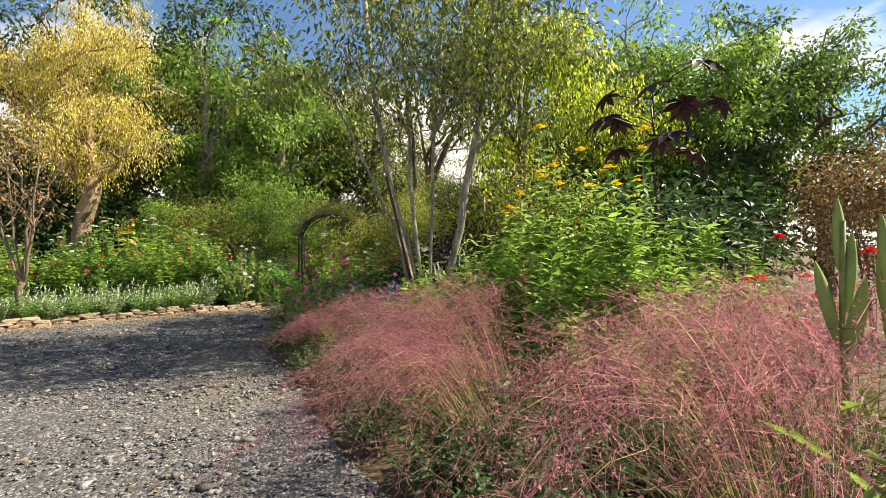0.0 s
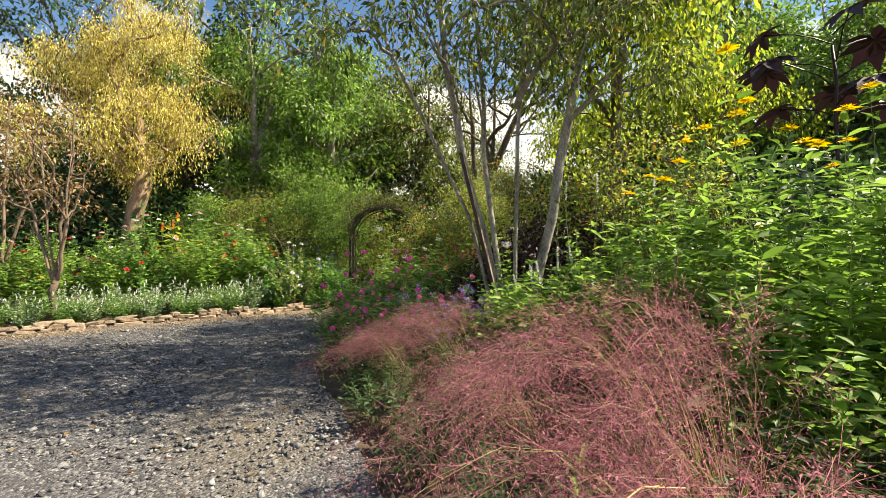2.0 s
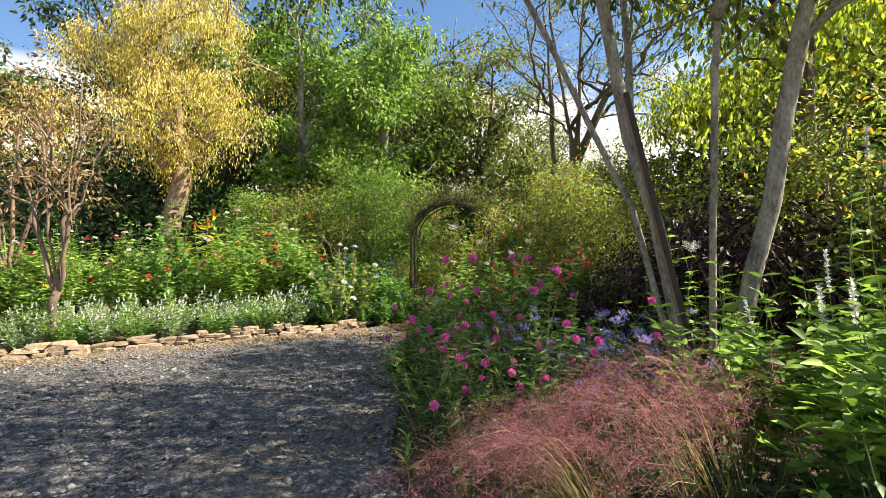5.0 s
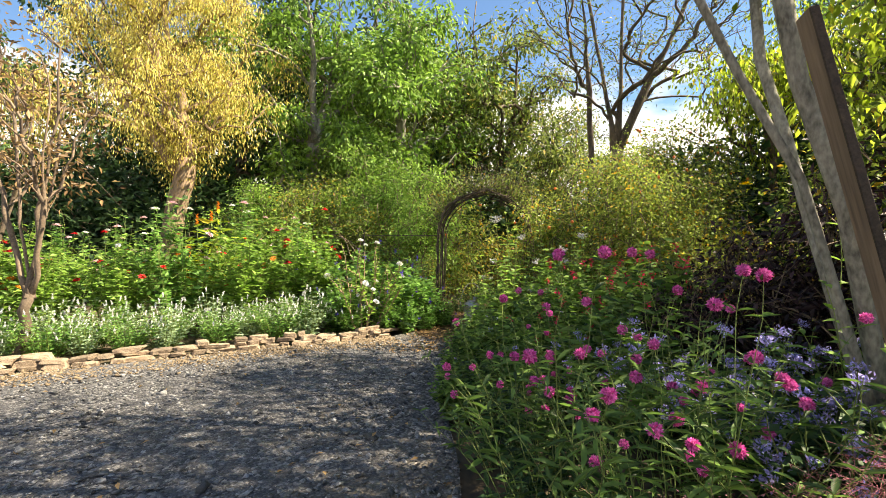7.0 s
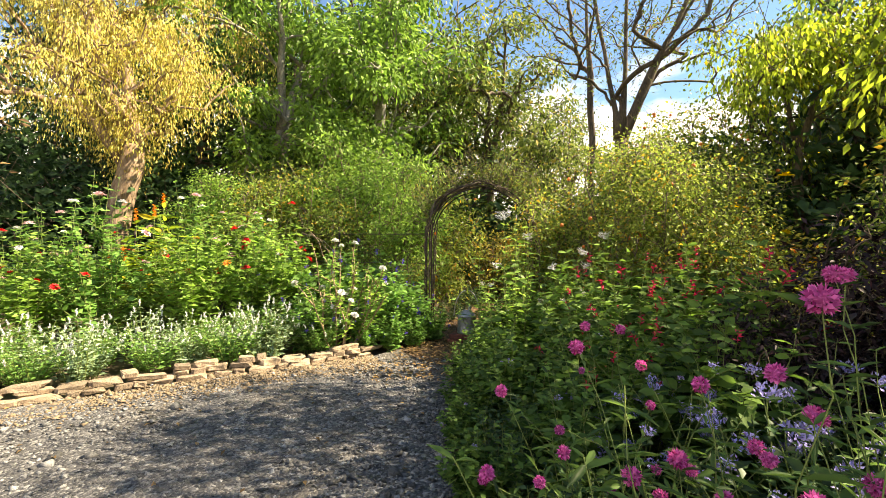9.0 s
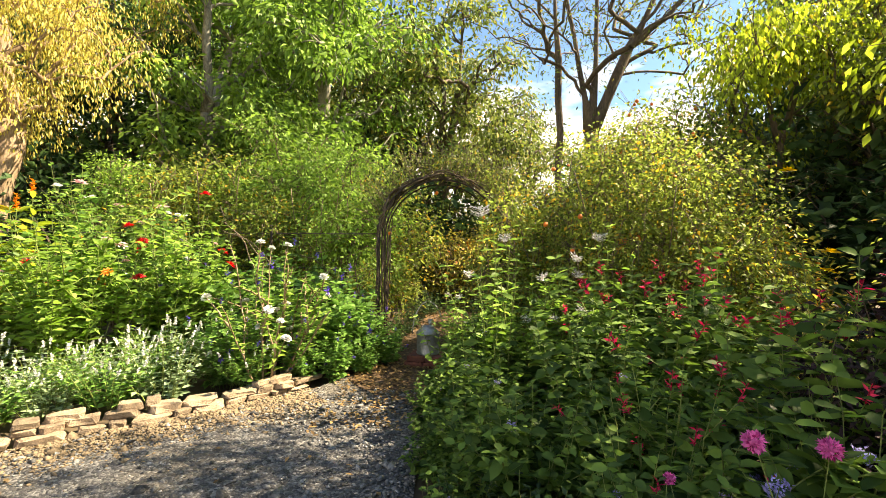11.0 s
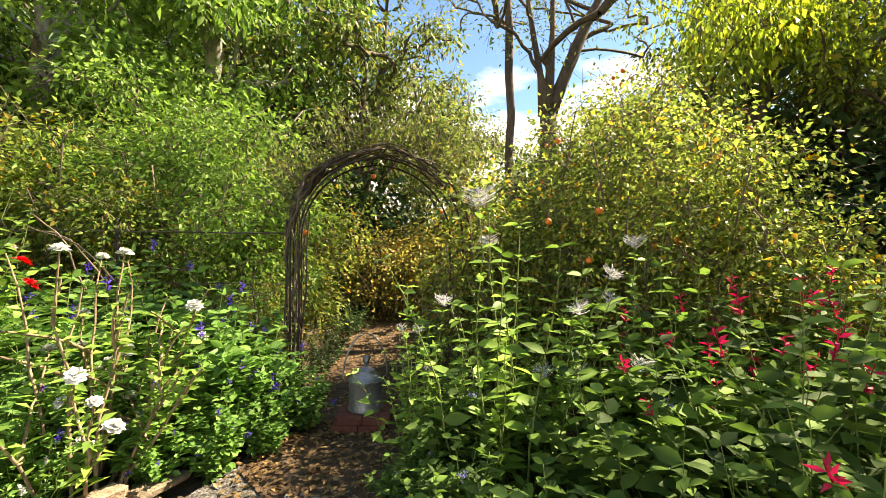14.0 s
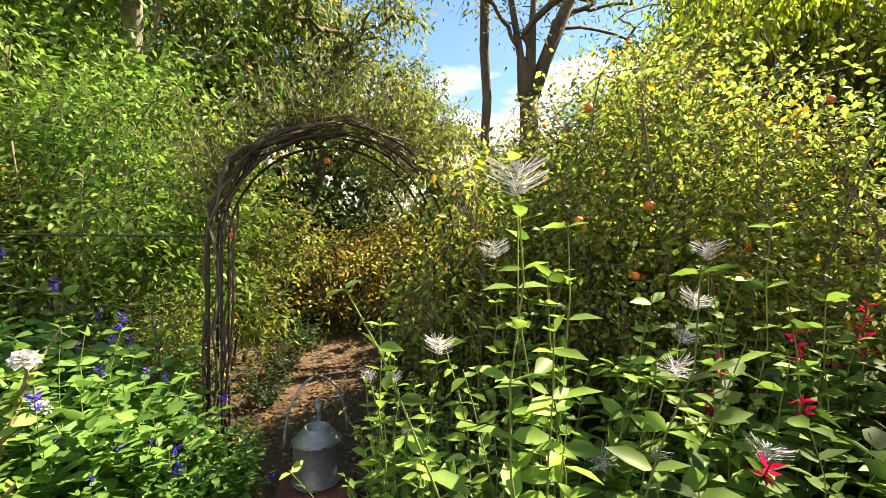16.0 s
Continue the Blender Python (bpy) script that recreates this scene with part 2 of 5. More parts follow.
M = {
    "soil": rough_mat("soil", (0.035, 0.024, 0.014), (0.12, 0.085, 0.05), 2.0, 0.95, 0.8),
    "gravel": gravel_mat(),
    "chip": rough_mat("gravel_chip", (0.035, 0.037, 0.042), (0.24, 0.24, 0.24), 14.0, 0.75, 0.4, vary=0.8),
    "mulch": rough_mat("leaf_litter", (0.035, 0.022, 0.013), (0.15, 0.09, 0.05), 16.0, 0.95, 0.8),
    "dust": rough_mat("dry_dirt", (0.11, 0.08, 0.05), (0.27, 0.205, 0.135), 6.0, 0.95, 0.5),
    "stone": rough_mat("sandstone", (0.12, 0.085, 0.058), (0.38, 0.29, 0.205), 16.0, 0.92, 1.0, vary=0.4, true_size=True),
    "bark_grey": rough_mat("grey_bark", (0.07, 0.064, 0.052), (0.36, 0.34, 0.285), 8.0, 0.85, 0.7, stretch=(1, 1, 0.45)),
    "bark_brown": rough_mat("brown_bark", (0.045, 0.034, 0.026), (0.17, 0.125, 0.09), 7.0, 0.9, 0.9, stretch=(1, 1, 0.25)),
    "bark_tan": rough_mat("tan_bark", (0.14, 0.09, 0.055), (0.42, 0.30, 0.20), 7.0, 0.9, 0.8, stretch=(1, 1, 0.3)),
    "twig": rough_mat("dry_twig", (0.085, 0.062, 0.044), (0.24, 0.175, 0.12), 9.0, 0.9, 0.4, vary=0.4),
    "stem": rough_mat("green_stem", (0.09, 0.13, 0.03), (0.22, 0.28, 0.07), 9.0, 0.6, 0.1, vary=0.3),
    "iron": rough_mat("rusted_iron", (0.018, 0.015, 0.013), (0.075, 0.05, 0.038), 12.0, 0.75, 0.4, metal=0.3),
    "zinc": rough_mat("galvanised_zinc", (0.20, 0.21, 0.225), (0.38, 0.395, 0.41), 7.0, 0.5, 0.1, metal=0.7),
    "brick": rough_mat("red_brick", (0.075, 0.024, 0.017), (0.19, 0.062, 0.043), 22.0, 0.9, 0.5, vary=0.3, true_size=True),
    "board": rough_mat("weathered_board", (0.10, 0.07, 0.05), (0.28, 0.20, 0.145), 5.0, 0.85, 0.5, stretch=(1, 1, 0.1)),
    "wire": rough_mat("dull_wire", (0.06, 0.055, 0.05), (0.16, 0.14, 0.12), 12.0, 0.6, 0.1, metal=0.6),
    "wall": rough_mat("pale_render", (0.55, 0.55, 0.53), (0.75, 0.74, 0.72), 2.0, 0.9, 0.2),
    "roof": rough_mat("slate_roof", (0.10, 0.10, 0.11), (0.22, 0.21, 0.22), 4.0, 0.8, 0.4),
    "fruit": rough_mat("orange_rind", (0.55, 0.10, 0.015), (0.80, 0.22, 0.03), 14.0, 0.45, 0.2),
    # leaves and petals
    "leaf": leaf_mat("green_leaf", (0.047, 0.100, 0.029), (0.149, 0.253, 0.060)),
    "leaf_bright": leaf_mat("bright_green_leaf", (0.097, 0.201, 0.033), (0.259, 0.413, 0.084), 0.42),
    "leaf_fresh": leaf_mat("fresh_green_leaf", (0.086, 0.197, 0.044), (0.200, 0.380, 0.091), 0.4),
    # deep green of trees and evergreens; on ground plants it also paints in shade
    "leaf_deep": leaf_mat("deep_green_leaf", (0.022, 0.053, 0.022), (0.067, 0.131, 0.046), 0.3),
    "leaf_olive": leaf_mat("olive_leaf", (0.062, 0.10, 0.026), (0.21, 0.27, 0.062), 0.36, odd=(0.38, 0.31, 0.06), odd_share=0.05),
    "leaf_lime": leaf_mat("yellow_green_leaf", (0.13, 0.20, 0.022), (0.40, 0.50, 0.07), 0.55, odd=(0.52, 0.44, 0.06), odd_share=0.06),
    "leaf_gold": leaf_mat("golden_leaf", (0.417, 0.296, 0.067), (0.813, 0.715, 0.213), 0.4, odd=(0.36, 0.34, 0.06), odd_share=0.12),
    "leaf_autumn": leaf_mat("autumn_leaf", (0.17, 0.18, 0.04), (0.46, 0.41, 0.09), 0.38, odd=(0.42, 0.17, 0.04), odd_share=0.04),
    "leaf_brown": leaf_mat("withered_leaf", (0.13, 0.075, 0.035), (0.31, 0.205, 0.095), 0.3),
    "leaf_purple": leaf_mat("burgundy_leaf", (0.014, 0.008, 0.011), (0.036, 0.016, 0.022), 0.1, rough=0.5),
    "leaf_silver": leaf_mat("silver_green_leaf", (0.128, 0.221, 0.095), (0.350, 0.466, 0.286), 0.3),
    "leaf_rose": leaf_mat("small_rose_leaf", (0.09, 0.155, 0.03), (0.30, 0.37, 0.085), 0.55, odd=(0.46, 0.30, 0.05), odd_share=0.06),
    "leaf_sage": leaf_mat("sage_leaf", (0.042, 0.098, 0.02), (0.145, 0.25, 0.05), 0.36, rough=0.68),
    "blade": leaf_mat("grass_blade", (0.03, 0.052, 0.012), (0.12, 0.135, 0.04), 0.3),
    "straw": leaf_mat("straw_stalk", (0.26, 0.20, 0.085), (0.50, 0.43, 0.21), 0.3),
    "plume": leaf_mat("pink_plume", (0.115, 0.034, 0.05), (0.50, 0.215, 0.255), 0.4, rough=0.7),
    "white": leaf_mat("white_petal", (0.70, 0.71, 0.70), (0.86, 0.86, 0.84), 0.3),
    "lilac_white": leaf_mat("lilac_white_petal", (0.62, 0.56, 0.68), (0.82, 0.78, 0.85), 0.3),
    "pale_pink": leaf_mat("pale_pink_petal", (0.68, 0.36, 0.42), (0.82, 0.58, 0.62), 0.3),
    "red": leaf_mat("red_petal", (0.50, 0.012, 0.02), (0.72, 0.04, 0.05), 0.3),
    "crimson": leaf_mat("crimson_petal", (0.42, 0.012, 0.05), (0.70, 0.04, 0.12), 0.35),
    "magenta": leaf_mat("magenta_petal", (0.60, 0.04, 0.28), (0.88, 0.20, 0.52), 0.3),
    "yellow": leaf_mat("yellow_petal", (0.75, 0.38, 0.01), (0.90, 0.58, 0.03), 0.3),
    "orange": leaf_mat("orange_petal", (0.72, 0.17, 0.02), (0.85, 0.30, 0.05), 0.3),
    "coral": leaf_mat("coral_petal", (0.66, 0.09, 0.06), (0.80, 0.22, 0.14), 0.3),
    "violet": leaf_mat("violet_petal", (0.06, 0.03, 0.42), (0.16, 0.09, 0.66), 0.3),
    "mist": leaf_mat("lavender_petal", (0.28, 0.24, 0.60), (0.45, 0.42, 0.80), 0.3),
    "pod": leaf_mat("green_pod", (0.12, 0.19, 0.05), (0.26, 0.33, 0.10), 0.1),
}

# ---- building helpers ----
class Geo:
    """Triangles gathered from arrays, made into one mesh."""

    def __init__(self):
        self.v, self.f, self.n = [], [], 0

    def add(self, v, f):
        v, f = np.asarray(v, float).reshape(-1, 3), np.asarray(f, int).reshape(-1, 3)
        self.v.append(v)
        self.f.append(f + self.n)
        self.n += len(v)

    def mesh(self, name, material, smooth=False):
        v, f = np.concatenate(self.v), np.concatenate(self.f)
        me = bpy.data.meshes.new(name)
        me.vertices.add(len(v))
        me.vertices.foreach_set("co", v.ravel())
        me.loops.add(f.size)
        me.loops.foreach_set("vertex_index", f.ravel())
        me.polygons.add(len(f))
        me.polygons.foreach_set("loop_start", np.arange(0, f.size, 3))
        me.polygons.foreach_set("loop_total", np.full(len(f), 3))
        if smooth:
            me.polygons.foreach_set("use_smooth", np.ones(len(f), bool))
        me.materials.append(material)
        me.update(calc_edges=True)
        return me


def part(name, geo, material, parent, label="", smooth=False, m=None):
    """One mesh under a thing; geo is a Geo or a mesh made before."""
    data = geo if isinstance(geo, bpy.types.Mesh) else geo.mesh(name, material, smooth)
    ob = new(name, data)
    ob.parent = parent
    if m is not None:
        ob.matrix_basis = m
    if label:
        tagged(ob, label)
    return ob


def thing(name, label, category, group="", kind=""):
    return tagged(new(name), label, category, group, kind)


def put(ob, poses):
    """The thing at the first pose, copies of it at the others."""
    out = [ob] + [copy_thing(ob, m) for m in poses[1:]]
    ob.matrix_basis = poses[0]
    return out


def at(x, y, z=0.0, turn=0.0, size=1.0, tall=1.0):
    return pose(x, y, z, 0, 0, turn) @ Matrix.Diagonal((size, size, size * tall, 1))


def unit(v):
    return v / np.maximum(np.linalg.norm(v, axis=-1, keepdims=True), 1e-9)


LOW = (np.array([(0, 0, 0), (0.42, 0.5, 0.07), (1, 0, -0.12), (0.42, -0.5, 0.07)]), np.array([(0, 1, 2), (0, 2, 3)]))
HIGH = (np.array([(0, 0, 0), (0.24, 0.40, 0.05), (0.58, 0.44, 0.02), (1, 0, -0.16), (0.58, -0.44, 0.02), (0.24, -0.40, 0.05), (0.45, 0, -0.05)]),
        np.array([(0, 1, 6), (1, 2, 6), (2, 3, 6), (3, 4, 6), (4, 5, 6), (5, 0, 6)]))


def leaves(geo, P, D, L, W, rng, shape=LOW, up=0.8):
    """Leaves from their stalk points P along D, of lengths L and widths W."""
    n = len(P)
    if n == 0:
        return
    D = unit(np.asarray(D, float))
    N = rng.normal(size=(n, 3)) * 0.55 + np.array([0, 0, up])
    S = unit(np.cross(D, N))
    N = np.cross(S, D)
    L, W = np.broadcast_to(L, (n,))[:, None, None], np.broadcast_to(W, (n,))[:, None, None]
    T, F = shape
    v = P[:, None, :] + D[:, None, :] * T[None, :, :1] * L + S[:, None, :] * T[None, :, 1:2] * W + N[:, None, :] * T[None, :, 2:] * L
    geo.add(v, (F[None] + (np.arange(n) * len(T))[:, None, None]))


def ribbons(geo, pts, width, rng):
    """Narrow blades along the lines pts (n, k, 3)."""
    n, k, _ = pts.shape
    d = unit(np.gradient(pts, axis=1))
    side = unit(np.cross(d, unit(rng.normal(size=(n, 1, 3)) + np.array([0, 0, 0.3]))))
    w = np.broadcast_to(width, (n, k))[..., None] * 0.5
    v = np.stack((pts - side * w, pts + side * w), axis=2).reshape(n, 2 * k, 3)
    f = np.array([t for i in range(k - 1) for t in ((2 * i, 2 * i + 1, 2 * i + 3), (2 * i, 2 * i + 3, 2 * i + 2))])
    geo.add(v, f[None] + (np.arange(n) * 2 * k)[:, None, None])


def segments(geo, A, B, ra, rb, sides=5):
    """Tapered rods from A to B."""
    n = len(A)
    d = unit(B - A)
    ref = np.where(np.abs(d[:, 2:]) > 0.9, np.array([[1.0, 0, 0]]), np.array([[0, 0, 1.0]]))
    s = unit(np.cross(d, ref))
    u = np.cross(s, d)
    a = np.arange(sides) * 2 * np.pi / sides
    ring = s[:, None] * np.cos(a)[None, :, None] + u[:, None] * np.sin(a)[None, :, None]
    v = np.concatenate((A[:, None] + ring * np.broadcast_to(ra, (n,))[:, None, None], B[:, None] + ring * np.broadcast_to(rb, (n,))[:, None, None]), axis=1)
    f = []
    for i in range(sides):
        j = (i + 1) % sides
        f += [(i, j, sides + j), (i, sides + j, sides + i)]
    geo.add(v, np.array(f)[None] + (np.arange(n) * 2 * sides)[:, None, None])


def tube(geo, pts, r, sides=8, cap=True):
    """A round rod along a line, of varying radius, closed at its ends."""
    pts = np.asarray(pts, float)
    k = len(pts)
    r = np.broadcast_to(r, (k,))
    d = unit(np.gradient(pts, axis=0))
    ref = np.array([1.0, 0, 0]) if abs(d[:, 0]).mean() < 0.8 else np.array([0, 1.0, 0])
    s = unit(np.cross(d, ref))
    u = np.cross(s, d)
    a = np.arange(sides) * 2 * np.pi / sides
    v = (pts[:, None] + (s[:, None] * np.cos(a)[None, :, None] + u[:, None] * np.sin(a)[None, :, None]) * r[:, None, None]).reshape(-1, 3)
    f = []
    for q in range(k - 1):
        for i in range(sides):
            j = (i + 1) % sides
            f += [(q * sides + i, q * sides + j, (q + 1) * sides + j), (q * sides + i, (q + 1) * sides + j, (q + 1) * sides + i)]
    if cap:
        v = np.concatenate((v, pts[:1], pts[-1:]))
        b = k * sides
        for i in range(sides):
            j = (i + 1) % sides
            f += [(b, j, i), (b + 1, (k - 1) * sides + i, (k - 1) * sides + j)]
    geo.add(v, f)


def lathe(geo, profile, sides=28, centre=(0, 0, 0)):
    """A round body from (radius, height) pairs."""
    a = np.arange(sides) * 2 * np.pi / sides
    v = np.array([(r * np.cos(t) + centre[0], r * np.sin(t) + centre[1], z + centre[2]) for r, z in profile for t in a])
    f = []
    for q in range(len(profile) - 1):
        for i in range(sides):
            j = (i + 1) % sides
            f += [(q * sides + i, q * sides + j, (q + 1) * sides + j), (q * sides + i, (q + 1) * sides + j, (q + 1) * sides + i)]
    geo.add(v, f)


def bend(a, b, rng, wob=0.12, n=7, sag=0.0):
    """A wavering line from a to b."""
    a, b = np.asarray(a, float), np.asarray(b, float)
    s = np.linspace(0, 1, n)[:, None]
    span = np.linalg.norm(b - a)
    off = np.cumsum(rng.normal(size=(n, 3)), axis=0) * wob * span / n
    off = off - off[0] - s * (off[-1] - off[0])
    p = a + (b - a) * s + off
    p[:, 2] += sag * span * np.sin(np.pi * s[:, 0])
    return p


def skeleton(rng, stems, tips, steps=4, arch=0.10):
    """Branches that join each tip to the nearest wood below it. Returns nodes, parents and the number of tips each node feeds."""
    pos, par = [], []
    for line in stems:
        root = -1
        if pos:     # a limb that starts on wood already there
            gap = np.linalg.norm(np.array(pos) - np.asarray(line[0]), axis=1)
            root = int(np.argmin(gap)) if gap.min() < 0.3 and line[0][2] > 0.3 else -1
        for i, p in enumerate(line):
            par.append(len(pos) - 1 if i else root)
            pos.append(np.array(p, float))
    trunk = np.array(pos)
    near = np.array([np.min(np.linalg.norm(trunk - t, axis=1)) for t in tips])
    ends = []
    for i in np.argsort(near):
        t = tips[i]
        P = np.array(pos)
        cost = np.linalg.norm(P - t, axis=1) + 1.5 * np.maximum(0, P[:, 2] - t[2] + 0.25)
        k = int(np.argmin(cost))
        line = bend(P[k], t, rng, 0.25, steps + 1, arch)
        for q in line[1:]:
            pos.append(q)
            par.append(k)
            k = len(pos) - 1
        ends.append(k)
    w = np.zeros(len(pos))
    for e in ends:
        while e >= 0:
            w[e] += 1
            e = par[e]
    return np.array(pos), np.array(par), np.maximum(w, 1)


def crown_tips(rng, n, centre, size, low=-1.0, hollow=0.35, boughs=0):
    """Points in an egg-shaped, uneven crown, gathered round boughs where a number of these is given."""
    out, count = [], boughs or n
    while len(out) < count:
        p = rng.normal(size=3)
        p = p / np.linalg.norm(p)
        lump = 0.72 + 0.38 * (noise.noise(Vector(p * 1.6) + Vector((float(centre[0]), float(centre[1]), 3.1))) + 0.25)
        r = (hollow + (1 - hollow) * rng.random() ** 0.6) * lump
        if p[2] * r > low:
            out.append(np.array(centre) + p * r * np.array(size))
    out = np.array(out)
    if not boughs:
        return out
    fan = np.clip(rng.normal(size=(n, 3)), -1.6, 1.6) * np.array(size) * 0.62 / boughs ** 0.42 * np.array([1, 1, 0.5])
    fan[:, 2] -= 0.25 * np.hypot(fan[:, 0], fan[:, 1])
    return out[np.arange(n) % boughs] + fan


def tree(name, label, category, seed, stems, centre, size, tips, per, leaf, bark, foliage, trunk_r=0.12, spread=0.28,
         flat=0.7, shape=LOW, low=-1.0, droop=0.1, twig=0.006, hollow=0.35, group="", arch=0.10, hang=0.0, boughs=0):
    """A tree or shrub at the origin: stems, branches to every tuft, and its leaves."""
    rng = np.random.default_rng(seed)
    ob = thing(name, label, category, group)
    T = crown_tips(rng, tips, centre, size, low, hollow, boughs)
    pos, par, w = skeleton(rng, stems, T, arch=arch)
    r = np.maximum(trunk_r * (w / w.max()) ** 0.5, twig)
    wood = Geo()
    n0 = 0
    for line in stems:
        k = len(line)
        rr = r[n0:n0 + k].copy()
        rr[0] *= 1.25
        tube(wood, line, rr, 10)
        n0 += k
    sel = np.arange(n0, len(pos))
    ra = np.minimum(r[par[sel]], r[sel] * 1.35)
    segments(wood, pos[par[sel]], pos[sel], ra, r[sel], 5)
    part("trunk", wood, bark, ob, smooth=True)
    g = Geo()
    C = np.repeat(T, per, axis=0)
    off = np.clip(rng.normal(size=C.shape), -1.5, 1.5) * spread * np.array([1, 1, flat])
    off[:, 2] -= np.abs(off[:, 2]) * hang + hang * rng.random(len(off)) * spread * 2
    D = off + rng.normal(size=C.shape) * spread * 0.7 + np.array([0, 0, -droop])
    Ls = leaf[0] * rng.uniform(0.65, 1.3, len(C))
    leaves(g, C + off, D, Ls, Ls * leaf[1], rng, shape)
    # thin shoots that carry the leaves
    m = max(1, per // 24)
    A = np.repeat(T, m, axis=0)
    segments(wood2 := Geo(), A, A + rng.normal(size=A.shape) * spread * 1.1, twig * 0.7, twig * 0.35, 3)
    tagged(part("branching", wood2, bark, ob), kind="stuff")
    tagged(part("crown", g, foliage, ob), kind="stuff")
    return ob


# ---- ground ----
def sheet(name, outline, z, material, label, cell=0.0, rough_z=0.0, category="ground"):
    """A level sheet inside an outline, with small unevenness where cell is given."""
    bm = bmesh.new()
    vs = [bm.verts.new((x, y, z)) for x, y in outline]
    bm.faces.new(vs)
    bmesh.ops.triangulate(bm, faces=bm.faces[:])
    if cell:
        for _ in range(3):
            long = [e for e in bm.edges if e.calc_length() > cell]
            if long:
                bmesh.ops.subdivide_edges(bm, edges=long, cuts=1)
                bmesh.ops.triangulate(bm, faces=bm.faces[:])
        for v in bm.verts:
            v.co.z += rough_z * noise.noise(Vector((v.co.x * 1.3, v.co.y * 1.3, 0)))
    me = bpy.data.meshes.new(name)
    bm.to_mesh(me)
    bm.free()
    me.materials.append(material)
    return tagged(new(name, me), label, category, kind="structure")


sheet("ground", [(900 * math.cos(a * math.pi / 12), 900 * math.sin(a * math.pi / 12)) for a in range(24)], -0.02, M["soil"], "dark brown garden soil reaching to the horizon")
BED = [(1.8, -6), (1.0, -1.5), (0.5, 0.6), (0.05, 1.7), (-0.3, 2.4), (-0.65, 2.9), (-1.15, 3.8), (-1.7, 4.9), (-2.0, 5.3), (-2.3, 5.9), (-2.45, 6.6), (-2.72, 7.5), (-2.92, 8.4), (-2.95, 9.3), (-2.92, 10.1), (-2.85, 10.6)]
EDGE = [(-12.0, 4.6), (-9.0, 6.1), (-7.3, 7.3), (-6.4, 8.1), (-5.5, 9.0), (-4.95, 9.45), (-4.5, 9.85), (-4.12, 10.25)]
sheet("gravel_path", BED + [(-2.6, 11.0), (-3.7, 11.0)] + [(x + 0.08, y - 0.08) for x, y in reversed(EDGE)] + [(-14, 3.4), (-14, -8), (-4, -10)], 0.0, M["gravel"],
      "grey crushed stone path with lighter chips", 0.9, 0.02, "path")
sheet("leaf_litter_path", [(-3.8, 10.5), (-3.6, 10.2), (-3.42, 10.32), (-3.28, 9.95), (-3.1, 10.2), (-2.95, 9.9), (-2.8, 10.25), (-2.7, 10.6), (-2.55, 12), (-2.3, 14), (-1.9, 17), (-3.0, 17.2), (-3.4, 14), (-3.7, 12)], 0.006, M["mulch"],
      "narrow path covered with brown fallen leaves", 0.5, 0.02, "path")

# ---- trees ----
rng0 = np.random.default_rng(3)


def multi(rng, n, r, h, out, wob=0.07, base=0.0, k=10):
    """Stems that rise from one stool and lean apart."""
    lines = []
    for i in range(n):
        a = 2 * math.pi * (i + rng.uniform(-0.25, 0.25)) / n
        o = out * rng.uniform(0.55, 1.15)
        lines.append(bend((r * math.cos(a), r * math.sin(a), base), (o * math.cos(a), o * math.sin(a), h * rng.uniform(0.8, 1.0)), rng, wob, k))
    return lines


# the golden tree beyond the flower border
t = tree("golden_tree", "tree with drooping golden yellow autumn leaves and a leaning trunk", "tree", 11,
         [bend((0, 0, 0), (0.5, 0.2, 3.2), rng0, 0.10, 9), bend((0.5, 0.2, 3.2), (-0.2, 0.3, 7.0), rng0, 0.12, 7), bend((0.42, 0.2, 2.6), (-1.3, -0.3, 5.0), rng0, 0.12, 6)],
         (0.2, 0, 5.2), (2.9, 2.9, 3.5), 300, 125, (0.078, 0.34), M["bark_tan"], M["leaf_gold"], 0.22, 0.17, 1.5, droop=0.5, low=-2.4, hang=0.6, boughs=46)
put(t, [at(-11.0, 13.3, 0, 0, 1.08)])
t = tree("bare_shrub", "twisted old shrub with a gnarled trunk and sparse brown leaves", "shrub", 12,
         [bend((0, 0, 0), (0.18, 0.0, 0.75), rng0, 0.3, 6)] + [bend((0.16, 0, 0.7), (x, y, z), rng0, 0.1, 9) for x, y, z in
          ((-0.15, 0.1, 3.0), (0.35, 0.15, 3.4), (0.55, -0.1, 2.7), (-0.5, 0.0, 2.5), (0.1, 0.4, 2.9))],
         (0, 0, 2.5), (1.1, 0.9, 1.3), 40, 20, (0.085, 0.4), M["twig"], M["leaf_brown"], 0.048, 0.2, group="bare shrubs")
put(t, [at(-7.42, 7.75), at(-9.2, 8.4, 0, 80, 1.15)])

